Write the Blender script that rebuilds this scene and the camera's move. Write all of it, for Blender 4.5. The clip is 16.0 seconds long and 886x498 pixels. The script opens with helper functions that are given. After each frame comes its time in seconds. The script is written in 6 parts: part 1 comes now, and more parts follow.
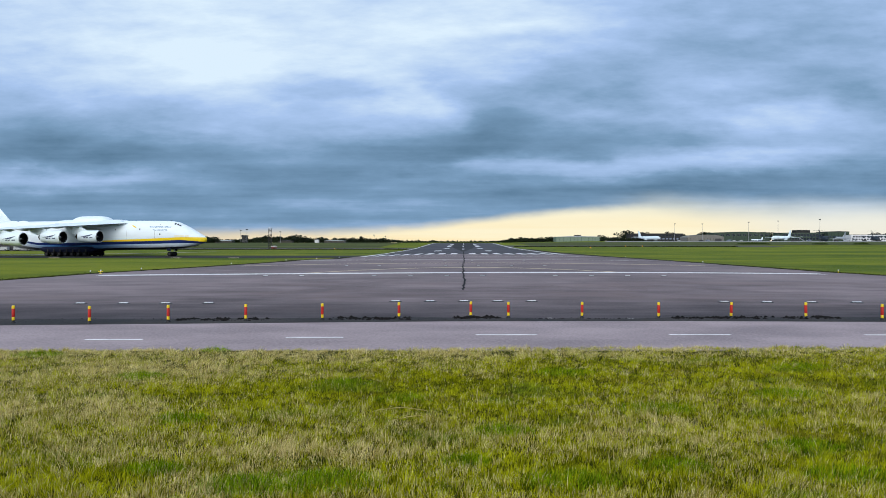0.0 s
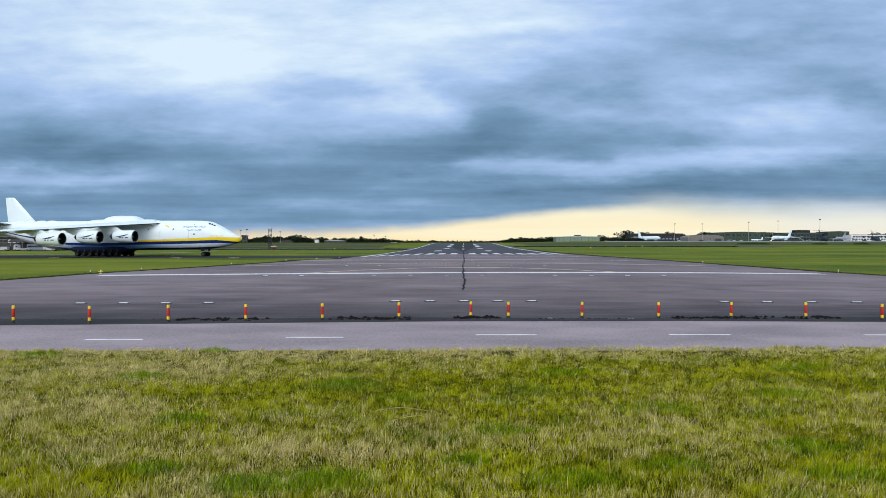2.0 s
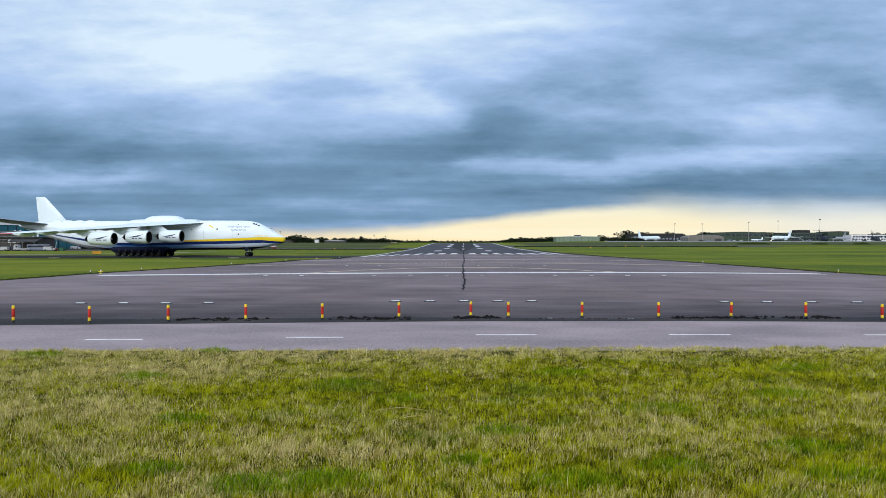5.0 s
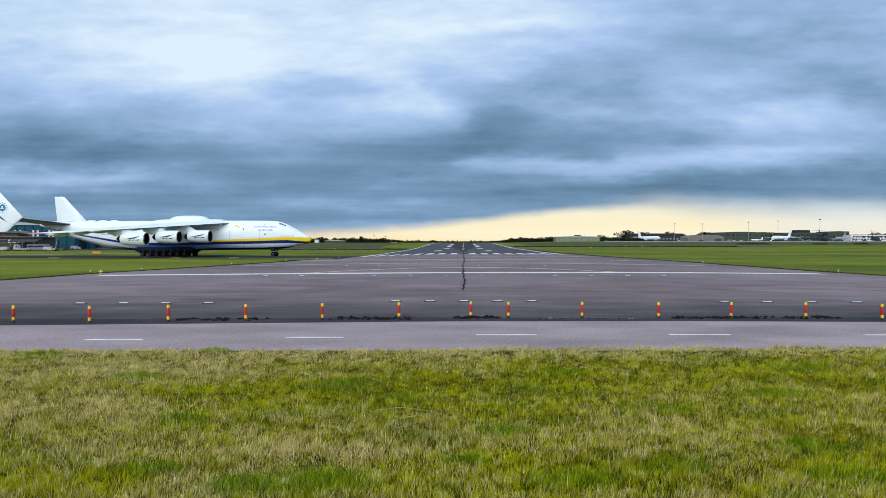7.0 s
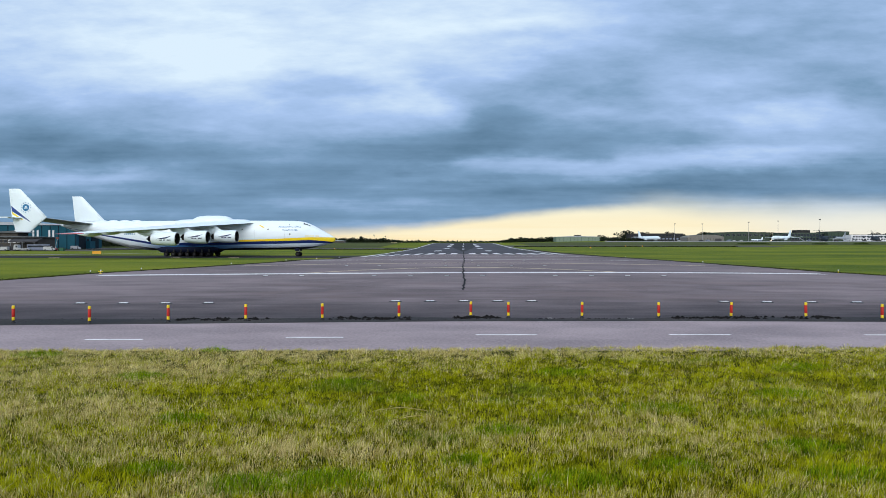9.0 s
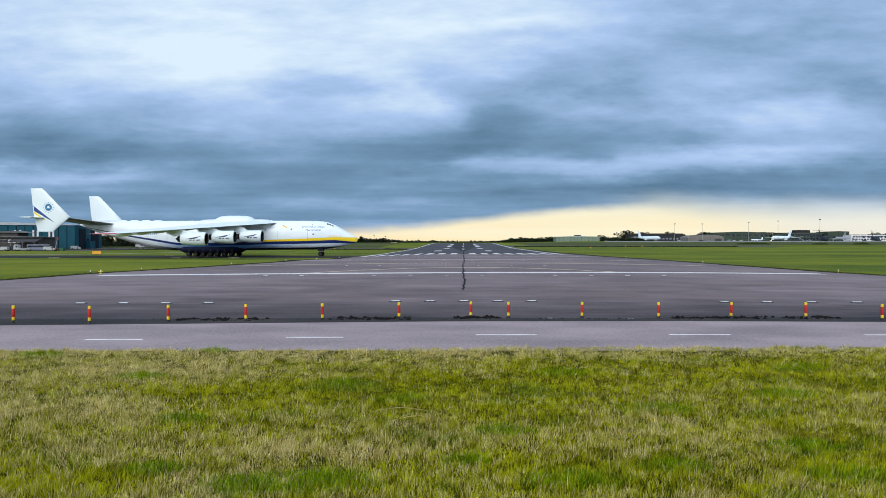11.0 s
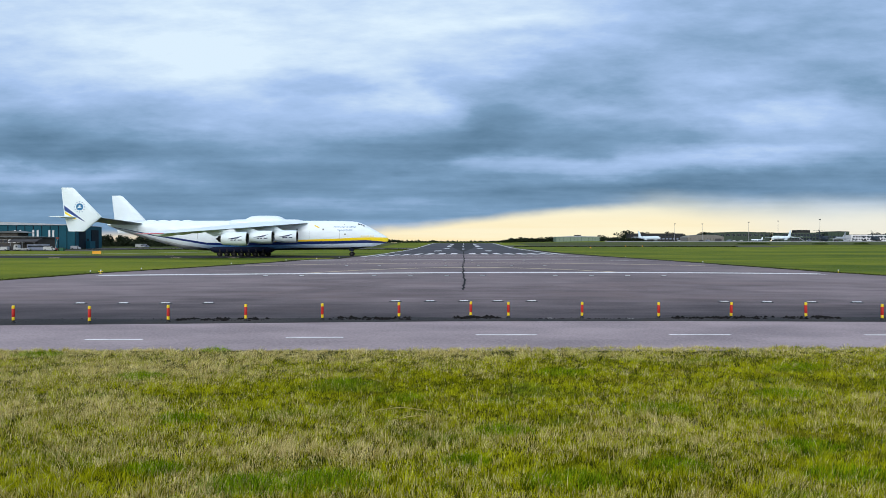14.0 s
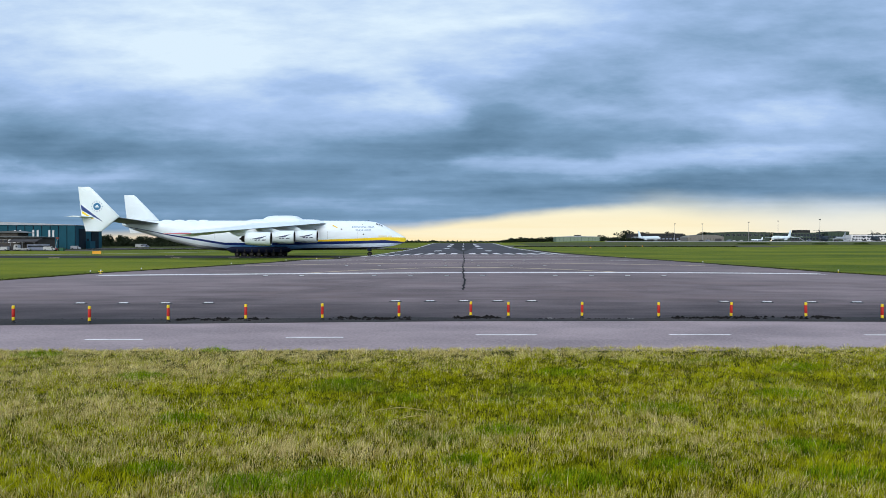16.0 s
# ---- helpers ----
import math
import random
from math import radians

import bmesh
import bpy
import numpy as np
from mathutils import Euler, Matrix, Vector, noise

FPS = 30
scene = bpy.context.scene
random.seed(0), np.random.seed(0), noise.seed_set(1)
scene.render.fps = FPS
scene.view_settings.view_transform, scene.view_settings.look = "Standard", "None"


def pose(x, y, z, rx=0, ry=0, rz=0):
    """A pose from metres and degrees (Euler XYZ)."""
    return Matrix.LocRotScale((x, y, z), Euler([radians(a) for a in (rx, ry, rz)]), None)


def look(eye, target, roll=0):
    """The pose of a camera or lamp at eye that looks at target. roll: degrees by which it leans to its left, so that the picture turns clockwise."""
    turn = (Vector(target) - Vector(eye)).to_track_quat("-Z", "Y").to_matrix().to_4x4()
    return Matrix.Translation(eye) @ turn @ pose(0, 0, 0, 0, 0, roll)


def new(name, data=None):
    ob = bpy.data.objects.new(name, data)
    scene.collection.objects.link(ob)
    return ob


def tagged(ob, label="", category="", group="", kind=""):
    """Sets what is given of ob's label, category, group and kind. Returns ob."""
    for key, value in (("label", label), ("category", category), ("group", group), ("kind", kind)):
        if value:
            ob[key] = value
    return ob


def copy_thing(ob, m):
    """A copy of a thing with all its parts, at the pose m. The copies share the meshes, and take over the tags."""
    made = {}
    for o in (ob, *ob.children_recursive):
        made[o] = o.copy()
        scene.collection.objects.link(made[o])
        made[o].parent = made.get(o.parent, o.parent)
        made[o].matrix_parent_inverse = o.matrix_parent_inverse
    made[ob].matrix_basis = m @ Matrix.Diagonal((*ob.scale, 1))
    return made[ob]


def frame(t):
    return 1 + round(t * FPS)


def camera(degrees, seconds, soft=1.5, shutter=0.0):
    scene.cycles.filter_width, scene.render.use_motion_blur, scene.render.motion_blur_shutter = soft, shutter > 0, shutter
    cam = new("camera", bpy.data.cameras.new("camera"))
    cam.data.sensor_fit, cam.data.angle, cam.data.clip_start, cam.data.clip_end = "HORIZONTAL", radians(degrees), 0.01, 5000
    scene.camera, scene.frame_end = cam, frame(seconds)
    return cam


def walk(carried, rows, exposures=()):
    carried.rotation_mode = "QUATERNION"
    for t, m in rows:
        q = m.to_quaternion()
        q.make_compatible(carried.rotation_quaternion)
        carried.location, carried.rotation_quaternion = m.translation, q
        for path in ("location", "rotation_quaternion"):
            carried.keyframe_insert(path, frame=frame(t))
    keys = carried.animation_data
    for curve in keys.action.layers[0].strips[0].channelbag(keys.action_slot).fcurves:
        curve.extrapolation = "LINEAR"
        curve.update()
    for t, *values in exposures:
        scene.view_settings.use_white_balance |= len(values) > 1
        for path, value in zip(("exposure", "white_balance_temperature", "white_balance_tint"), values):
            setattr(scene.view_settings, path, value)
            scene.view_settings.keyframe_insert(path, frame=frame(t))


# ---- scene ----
EYE = 2.88
cam = camera(69.0, 16.0, soft=0.5)
STAND = pose(0, 0, EYE, 90 - 0.452, 0, 0)
walk(cam, [(0.0, STAND), (16.0, STAND)])

# ---- world, sun ----
world = bpy.data.worlds.new("overcast_world")
scene.world = world
world.use_nodes = True
wt = world.node_tree
wt.nodes.clear()
wout = wt.nodes.new("ShaderNodeOutputWorld")
wbg = wt.nodes.new("ShaderNodeBackground")
wsky = wt.nodes.new("ShaderNodeTexSky")
wsky.sky_type, wsky.sun_disc = "NISHITA", False
wsky.sun_elevation, wsky.sun_rotation = radians(30), radians(198)
wsky.air_density, wsky.dust_density = 1.0, 3.0
wmix = wt.nodes.new("ShaderNodeMix")
wmix.data_type = "RGBA"
wmix.inputs[0].default_value = 0.72
wnoise = wt.nodes.new("ShaderNodeTexNoise")
wnoise.inputs["Scale"].default_value, wnoise.inputs["Detail"].default_value = 2.2, 6
wramp = wt.nodes.new("ShaderNodeValToRGB")
wramp.color_ramp.elements[0].position, wramp.color_ramp.elements[0].color = 0.3, (4.2, 5.4, 6.9, 1)
wramp.color_ramp.elements[1].position, wramp.color_ramp.elements[1].color = 0.7, (9.5, 11.2, 13.2, 1)
wt.links.new(wnoise.outputs["Fac"], wramp.inputs[0])
wt.links.new(wsky.outputs[0], wmix.inputs[6])
wt.links.new(wramp.outputs[0], wmix.inputs[7])
wt.links.new(wmix.outputs[2], wbg.inputs[0])
wbg.inputs[1].default_value = 0.12
wt.links.new(wbg.outputs[0], wout.inputs[0])

sun = new("sun", bpy.data.lights.new("sun", "SUN"))
sun.data.energy, sun.data.angle, sun.data.color = 1.5, radians(40), (1.0, 0.975, 0.94)
sun.matrix_world = look((-40, -60, 74), (0, 60, 0))
scene.view_settings.exposure = 0.0


# ---- node helpers ----
def mat_new(name, rough=0.7, metal=0.0):
    m = bpy.data.materials.new(name)
    m.use_nodes = True
    b = m.node_tree.nodes["Principled BSDF"]
    b.inputs["Roughness"].default_value, b.inputs["Metallic"].default_value = rough, metal
    return m, m.node_tree, b


def nd(nt, kind, **vals):
    n = nt.nodes.new(kind)
    for k, v in vals.items():
        n.inputs[k.replace("_", " ")].default_value = v
    return n


def math_(nt, op, a, b=None, clamp=False):
    n = nt.nodes.new("ShaderNodeMath")
    n.operation, n.use_clamp = op, clamp
    for k, v in enumerate((a, b)):
        if v is None:
            continue
        if isinstance(v, (int, float)):
            n.inputs[k].default_value = v
        else:
            nt.links.new(v, n.inputs[k])
    return n.outputs[0]


def mapr(nt, v, a, b, c=0.0, d=1.0, smooth=True):
    n = nt.nodes.new("ShaderNodeMapRange")
    n.interpolation_type = "SMOOTHSTEP" if smooth else "LINEAR"
    nt.links.new(v, n.inputs[0])
    for k, x in enumerate((a, b, c, d)):
        n.inputs[k + 1].default_value = x
    return n.outputs[0]


def mixc(nt, fac, a, b, blend="MIX"):
    n = nt.nodes.new("ShaderNodeMix")
    n.data_type, n.blend_type = "RGBA", blend
    for k, v in ((0, fac), (6, a), (7, b)):
        if isinstance(v, (int, float)):
            n.inputs[k].default_value = v
        elif isinstance(v, tuple):
            n.inputs[k].default_value = (*v, 1)
        else:
            nt.links.new(v, n.inputs[k])
    return n.outputs[2]


def coords(nt, scale=(1, 1, 1), rot=(0, 0, 0), which="Object"):
    tc = nt.nodes.new("ShaderNodeTexCoord")
    mp = nt.nodes.new("ShaderNodeMapping")
    mp.inputs["Scale"].default_value, mp.inputs["Rotation"].default_value = scale, rot
    nt.links.new(tc.outputs[which], mp.inputs[0])
    return mp.outputs[0]


def noise_(nt, vec, scale, detail=4, rough=0.55):
    n = nd(nt, "ShaderNodeTexNoise", Scale=scale, Detail=detail, Roughness=rough)
    nt.links.new(vec, n.inputs["Vector"])
    return n.outputs["Fac"]


def bump_(nt, b, height, strength, dist=0.01):
    n = nd(nt, "ShaderNodeBump", Strength=strength, Distance=dist)
    nt.links.new(height, n.inputs["Height"])
    nt.links.new(n.outputs[0], b.inputs["Normal"])


def plain(name, col, rough=0.6, metal=0.0, var=0.18, scale=3.0, bump=0.0, spec=None):
    """A painted or solid surface with slight soiling at two scales."""
    m, nt, b = mat_new(name, rough, metal)
    v = coords(nt)
    n1, n2 = noise_(nt, v, scale, 5), noise_(nt, v, scale * 9, 3)
    f = math_(nt, "ADD", math_(nt, "MULTIPLY", n1, 0.7), math_(nt, "MULTIPLY", n2, 0.3))
    f = mapr(nt, f, 0.3, 0.7)
    if rough >= 0.6 or spec is not None:
        b.inputs["Specular IOR Level"].default_value = 0.12 if spec is None else spec
    dark = tuple(c * (1 - var) for c in col)
    nt.links.new(mixc(nt, f, dark, col), b.inputs["Base Color"])
    r = mapr(nt, n2, 0.3, 0.7, max(0.05, rough - 0.08), min(1, rough + 0.08))
    nt.links.new(r, b.inputs["Roughness"])
    if bump:
        bump_(nt, b, n2, bump)
    return m


def asphalt(name, lo, hi, streak=0.5, rough=0.85, grit=14.0, gain=1.3):
    m, nt, b = mat_new(name, rough)
    v = coords(nt)
    big = noise_(nt, coords(nt, (0.05, 0.06, 1)), 1.0, 5)
    mid = noise_(nt, coords(nt, (0.22, 0.4, 1), (0, 0, 0.3)), 1.0, 5)
    fine = noise_(nt, v, grit, 5, 0.75)
    f = math_(nt, "ADD", math_(nt, "MULTIPLY", big, streak), math_(nt, "MULTIPLY", mid, 1 - streak))
    f = math_(nt, "ADD", mapr(nt, f, 0.30, 0.70), math_(nt, "MULTIPLY", math_(nt, "SUBTRACT", fine, 0.5), gain))
    nt.links.new(mixc(nt, math_(nt, "MULTIPLY", f, 1.0, True), lo, hi), b.inputs["Base Color"])
    nt.links.new(mapr(nt, mid, 0.3, 0.7, rough - 0.12, rough + 0.1), b.inputs["Roughness"])
    b.inputs["Specular IOR Level"].default_value = 0.14
    bump_(nt, b, fine, 0.35, 0.006)
    return m


# ---- materials ----
M = {}
M["runway"] = asphalt("runway_asphalt", (0.105, 0.083, 0.087), (0.25, 0.200, 0.207))
M["runway_old"] = asphalt("worn_rubbered_asphalt", (0.035, 0.035, 0.042), (0.09, 0.088, 0.10))
M["apron_dark"] = asphalt("sealed_dark_asphalt", (0.088, 0.070, 0.073), (0.205, 0.165, 0.170))
M["rubbered"] = asphalt("rubber_blackened_asphalt", (0.012, 0.012, 0.013), (0.04, 0.038, 0.04))
M["stain"] = asphalt("rubber_stained_asphalt", (0.105, 0.083, 0.086), (0.23, 0.185, 0.19))
M["dirt"] = asphalt("dirt_covered_asphalt", (0.010, 0.0095, 0.0095), (0.05, 0.045, 0.044), 0.2, gain=2.4)
M["road"] = asphalt("perimeter_road_asphalt", (0.215, 0.172, 0.180), (0.37, 0.302, 0.314), 0.3, 0.8, 11.0, 2.6)
M["taxi"] = asphalt("taxiway_asphalt", (0.06, 0.054, 0.057), (0.12, 0.11, 0.115))
M["taxi_dark"] = asphalt("dark_sealed_taxiway_asphalt", (0.012, 0.012, 0.013), (0.032, 0.030, 0.031))
M["concrete"] = asphalt("apron_concrete", (0.22, 0.21, 0.2), (0.36, 0.35, 0.33))
M["white_line"] = plain("worn_white_road_paint", (0.84, 0.83, 0.83), 0.7, var=0.3, scale=2.5)
M["yellow_line"] = plain("faded_yellow_road_paint", (0.74, 0.6, 0.42), 0.7, var=0.35, scale=1.2)
M["white_faded"] = plain("faded_white_road_paint", (0.58, 0.54, 0.52), 0.75, var=0.3, scale=1.5)
M["tar"] = plain("black_joint_sealant", (0.012, 0.012, 0.014), 0.9)
M["soil"] = plain("dark_turf_soil", (0.012, 0.011, 0.011), 0.95, var=0.5, scale=12)
M["red_plastic"] = plain("red_reflective_plastic", (0.50, 0.012, 0.006), 0.55, var=0.25, scale=6)
M["yellow_plastic"] = plain("yellow_plastic", (0.80, 0.58, 0.01), 0.4, var=0.25, scale=6)
# dark metal, lowered further to paint shade on the aircraft gear
M["dark_metal"] = plain("dark_cast_metal_and_gear_shade", (0.018, 0.018, 0.020), 0.5, 0.4)
M["lens_white"] = plain("frosted_light_lens", (0.75, 0.77, 0.8), 0.25)
M["steel"] = plain("grey_galvanised_steel", (0.3, 0.31, 0.32), 0.45, 0.6)
# tyre black, lowered further for the shade under the aircraft
M["rubber"] = plain("black_tyre_rubber", (0.010, 0.010, 0.011), 0.8)
M["air_white"] = plain("white_aircraft_paint", (0.75, 0.85, 0.90), 0.38, var=0.05, scale=0.4)
M["air_grey"] = plain("grey_aircraft_paint", (0.34, 0.37, 0.4), 0.45, var=0.1, scale=0.4)
M["air_dark"] = plain("dark_grey_aircraft_paint", (0.035, 0.050, 0.068), 0.7, var=0.15, scale=0.4)
# grey underwing paint, darkened to put the underside's shade into its colour
M["under_grey"] = plain("shade_darkened_underwing_grey", (0.13, 0.145, 0.16), 0.5, var=0.15, scale=0.4)
M["tip_red"] = plain("faded_red_tip_paint", (0.55, 0.10, 0.10), 0.45, var=0.15, scale=0.6)
M["air_blue"] = plain("blue_aircraft_paint", (0.015, 0.05, 0.22), 0.35, var=0.08, scale=0.4)
M["air_yellow"] = plain("yellow_aircraft_paint", (0.82, 0.62, 0.02), 0.38, var=0.06, scale=0.4)
M["mark_navy"] = plain("navy_marking_paint", (0.008, 0.02, 0.09), 0.5, var=0.08)
M["mark_blue"] = plain("blue_marking_paint", (0.01, 0.17, 0.38), 0.4, var=0.08)
M["bare_metal"] = plain("bare_polished_metal", (0.5, 0.5, 0.5), 0.3, 0.9)
M["fan"] = plain("dark_titanium_fan", (0.02, 0.02, 0.023), 0.4, 0.7)
M["glass_dark"] = plain("dark_window_glass", (0.015, 0.02, 0.028), 0.08, var=0.1)


def grass_ground():
    m, nt, b = mat_new("mown_grass", 0.9)
    v = coords(nt)
    strip = noise_(nt, coords(nt, (0.010, 0.035, 1), (0, 0, 0.25)), 1.0, 4)
    patch = noise_(nt, coords(nt, (0.06, 0.08, 1)), 1.0, 6, 0.65)
    fine = noise_(nt, v, 6.0, 4, 0.7)
    f = math_(nt, "ADD", math_(nt, "MULTIPLY", strip, 0.6), math_(nt, "MULTIPLY", patch, 0.4))
    col = mixc(nt, mapr(nt, f, 0.34, 0.64), (0.044, 0.085, 0.002), (0.20, 0.225, 0.006))
    col = mixc(nt, mapr(nt, patch, 0.52, 0.75, 0, 0.4), col, (0.22, 0.2, 0.05))
    col = mixc(nt, mapr(nt, fine, 0.35, 0.7, 0.0, 0.45), col, (0.028, 0.05, 0.008))
    nt.links.new(col, b.inputs["Base Color"])
    b.inputs["Specular IOR Level"].default_value = 0.1
    bump_(nt, b, fine, 0.7, 0.08)
    return m


def grass_blade(name, deep, light, patchy=0.0, patches=()):
    """Blades of one kind: each its own tone, with broad patches of other colour."""
    m, nt, b = mat_new(name, 0.6)
    geo = nt.nodes.new("ShaderNodeNewGeometry")
    rnd = math_(nt, "POWER", geo.outputs["Random Per Island"], 1.7)
    p1 = noise_(nt, coords(nt, (0.5, 0.9, 0.0)), 1.0, 4, 0.6)
    f = math_(nt, "ADD", math_(nt, "MULTIPLY", rnd, 1 - patchy), math_(nt, "MULTIPLY", mapr(nt, p1, 0.36, 0.62), patchy))
    tuft = noise_(nt, coords(nt, (4.2, 5.2, 0.0), (0, 0, 0.7)), 1.0, 3, 0.6)
    f = math_(nt, "ADD", f, mapr(nt, tuft, 0.36, 0.64, -0.22, 0.26), True)
    col = mixc(nt, f, deep, light)
    for k, (tint, size) in enumerate(patches):
        p = noise_(nt, coords(nt, (size, size * 1.7, 0.0), (0, 0, 1.3 * k + 0.4)), 1.0, 4, 0.6)
        col = mixc(nt, mapr(nt, p, 0.53, 0.68, 0.0, 0.6), col, mixc(nt, rnd, tuple(0.3 * c for c in tint), tint))
    nt.links.new(col, b.inputs["Base Color"])
    b.inputs["Specular IOR Level"].default_value = 0.04
    tr = nd(nt, "ShaderNodeBsdfTranslucent")
    nt.links.new(col, tr.inputs[0])
    ms = nd(nt, "ShaderNodeMixShader", Fac=0.33)
    nt.links.new(b.outputs[0], ms.inputs[1])
    nt.links.new(tr.outputs[0], ms.inputs[2])
    nt.links.new(ms.outputs[0], nt.nodes["Material Output"].inputs[0])
    return m


def grass_far():
    m, nt, b = mat_new("uncut_far_grass", 0.9)
    patch = noise_(nt, coords(nt, (0.012, 0.05, 1)), 1.0, 6, 0.65)
    fine = noise_(nt, coords(nt), 1.5, 4, 0.7)
    col = mixc(nt, mapr(nt, patch, 0.35, 0.65), (0.038, 0.055, 0.012), (0.105, 0.118, 0.030))
    nt.links.new(mixc(nt, mapr(nt, fine, 0.35, 0.7, 0.0, 0.4), col, (0.03, 0.04, 0.012)), b.inputs["Base Color"])
    b.inputs["Specular IOR Level"].default_value = 0.08
    return m


def weathered_asphalt():
    """The runway surface, darkening with ingrained dirt towards the road."""
    m, nt, b = mat_new("weathered_runway_end_asphalt", 0.85)
    v = coords(nt)
    sp = nt.nodes.new("ShaderNodeSeparateXYZ")
    nt.links.new(v, sp.inputs[0])
    big = noise_(nt, coords(nt, (0.05, 0.06, 1)), 1.0, 5)
    mid = noise_(nt, coords(nt, (0.22, 0.4, 1), (0, 0, 0.3)), 1.0, 5)
    fine = noise_(nt, v, 14.0, 5, 0.75)
    f = math_(nt, "ADD", math_(nt, "MULTIPLY", big, 0.5), math_(nt, "MULTIPLY", mid, 0.5))
    f = math_(nt, "ADD", mapr(nt, f, 0.30, 0.70), math_(nt, "MULTIPLY", math_(nt, "SUBTRACT", fine, 0.5), 1.3), True)
    streaks = noise_(nt, coords(nt, (0.06, 1.3, 1), (0, 0, 0.015)), 1.0, 6, 0.6)
    f = math_(nt, "ADD", f, mapr(nt, streaks, 0.3, 0.7, -0.14, 0.14), True)
    clean = mixc(nt, f, (0.105, 0.083, 0.087), (0.25, 0.200, 0.207))
    warm = noise_(nt, coords(nt, (0.09, 0.16, 1), (0, 0, -0.5)), 1.0, 3)
    clean = mixc(nt, mapr(nt, warm, 0.5, 0.68, 0.0, 0.5), clean, (0.185, 0.135, 0.132))
    dirty = mixc(nt, f, (0.022, 0.020, 0.023), (0.088, 0.074, 0.080))
    rag = noise_(nt, coords(nt, (0.12, 0.5, 1)), 1.0, 6, 0.65)
    d = math_(nt, "ADD", sp.outputs[1], math_(nt, "MULTIPLY", math_(nt, "SUBTRACT", rag, 0.5), 9.0))
    nt.links.new(mixc(nt, mapr(nt, d, 22.5, 36.0), dirty, clean), b.inputs["Base Color"])
    b.inputs["Specular IOR Level"].default_value = 0.14
    bump_(nt, b, fine, 0.35, 0.006)
    return m


M["grass"] = grass_ground()
# thatch colour also carries the dark shade in gaps between blades
M["thatch"] = plain("thatch_with_gap_shade", (0.048, 0.052, 0.005), 0.95, var=0.55, scale=5.0, bump=0.6, spec=0.03)
# soil colour taken dark to include the shade below the turf lip
M["edge_shade_soil"] = plain("dark_edge_soil_with_shade", (0.022, 0.020, 0.014), 0.95, var=0.5, scale=2.0)
M["blade"] = grass_blade("green_grass_blades", (0.036, 0.054, 0.001), (0.66, 0.66, 0.012), 0.26, (((0.42, 0.34, 0.035), 0.8), ((0.24, 0.38, 0.03), 0.55)))
M["straw"] = grass_blade("dry_straw_blades", (0.42, 0.32, 0.085), (1.0, 0.88, 0.46))
M["lush"] = grass_blade("lush_grass_blades", (0.05, 0.11, 0.001), (0.34, 0.50, 0.008))
M["weathered"] = weathered_asphalt()
# edge grass colour darkened to paint the shaded lip of the turf
M["edge_blade"] = plain("shade_dark_edge_grass", (0.032, 0.042, 0.008), 0.8, var=0.5, scale=3.0)


# ---- geometry helpers ----
def part(name, bm, material, parent=None, label="", smooth=False):
    me = bpy.data.meshes.new(name)
    if smooth:
        for f in bm.faces:
            f.smooth = True
        for ed in bm.edges:
            if len(ed.link_faces) == 2 and ed.calc_face_angle(0.0) > 0.75:
                ed.smooth = False
    bm.to_mesh(me)
    bm.free()
    for mm in material if isinstance(material, (list, tuple)) else [material]:
        me.materials.append(mm)
    ob = new(name, me)
    ob.parent = parent
    return tagged(ob, label)


def mesh_part(name, verts, faces, material, parent=None, label="", smooth=False):
    me = bpy.data.meshes.new(name)
    me.from_pydata(verts, [], faces)
    me.materials.append(material)
    if smooth:
        me.shade_smooth()
    ob = new(name, me)
    ob.parent = parent
    return tagged(ob, label)


def shared(name, me, parent, m=None):
    ob = new(name, me)
    ob.parent = parent
    if m is not None:
        ob.matrix_basis = m
    return ob


def empty(name, m=None):
    e = new(name)
    if m is not None:
        e.matrix_basis = m
    return e


def box(bm, x0, x1, y0, y1, z0, z1, bevel=0.0, m=None):
    r = bmesh.ops.create_cube(bm, size=1.0)
    bmesh.ops.scale(bm, vec=(x1 - x0, y1 - y0, z1 - z0), verts=r["verts"])
    bmesh.ops.translate(bm, vec=((x0 + x1) / 2, (y0 + y1) / 2, (z0 + z1) / 2), verts=r["verts"])
    if m is not None:
        bmesh.ops.transform(bm, matrix=m, verts=r["verts"])
    if bevel:
        bmesh.ops.bevel(bm, geom=list({e for v in r["verts"] for e in v.link_edges}), offset=bevel, segments=2, affect="EDGES")
    return bm


def cyl(bm, r0, r1, z0, z1, seg=16, m=None, caps=True):
    r = bmesh.ops.create_cone(bm, cap_ends=caps, segments=seg, radius1=r0, radius2=r1, depth=z1 - z0)
    bmesh.ops.translate(bm, vec=(0, 0, (z0 + z1) / 2), verts=r["verts"])
    if m is not None:
        bmesh.ops.transform(bm, matrix=m, verts=r["verts"])
    return bm


def rings(bm, loops, close=True, caps=True):
    """Skin a row of closed loops of equal length."""
    rows = [[bm.verts.new(p) for p in lp] for lp in loops]
    n = len(rows[0])
    for a, b in zip(rows, rows[1:]):
        for k in range(n if close else n - 1):
            bm.faces.new((a[k], a[(k + 1) % n], b[(k + 1) % n], b[k]))
    if caps:
        bm.faces.new(rows[0][::-1])
        bm.faces.new(rows[-1])
    bmesh.ops.recalc_face_normals(bm, faces=bm.faces)
    return bm


# ---- the lie of the land ----
def ss(a, b, v):
    u = min(1.0, max(0.0, (v - a) / (b - a)))
    return u * u * (3 - 2 * u)


RISE_Y = (0, 220, 350, 600, 1000, 1500, 4500)
RISE_Z = (0, 0, 0.5, 3.6, 4.9, 6.0, 10.0)
TURF = -0.06
TILT = 0.0316  # the runway bears slightly off the line of sight


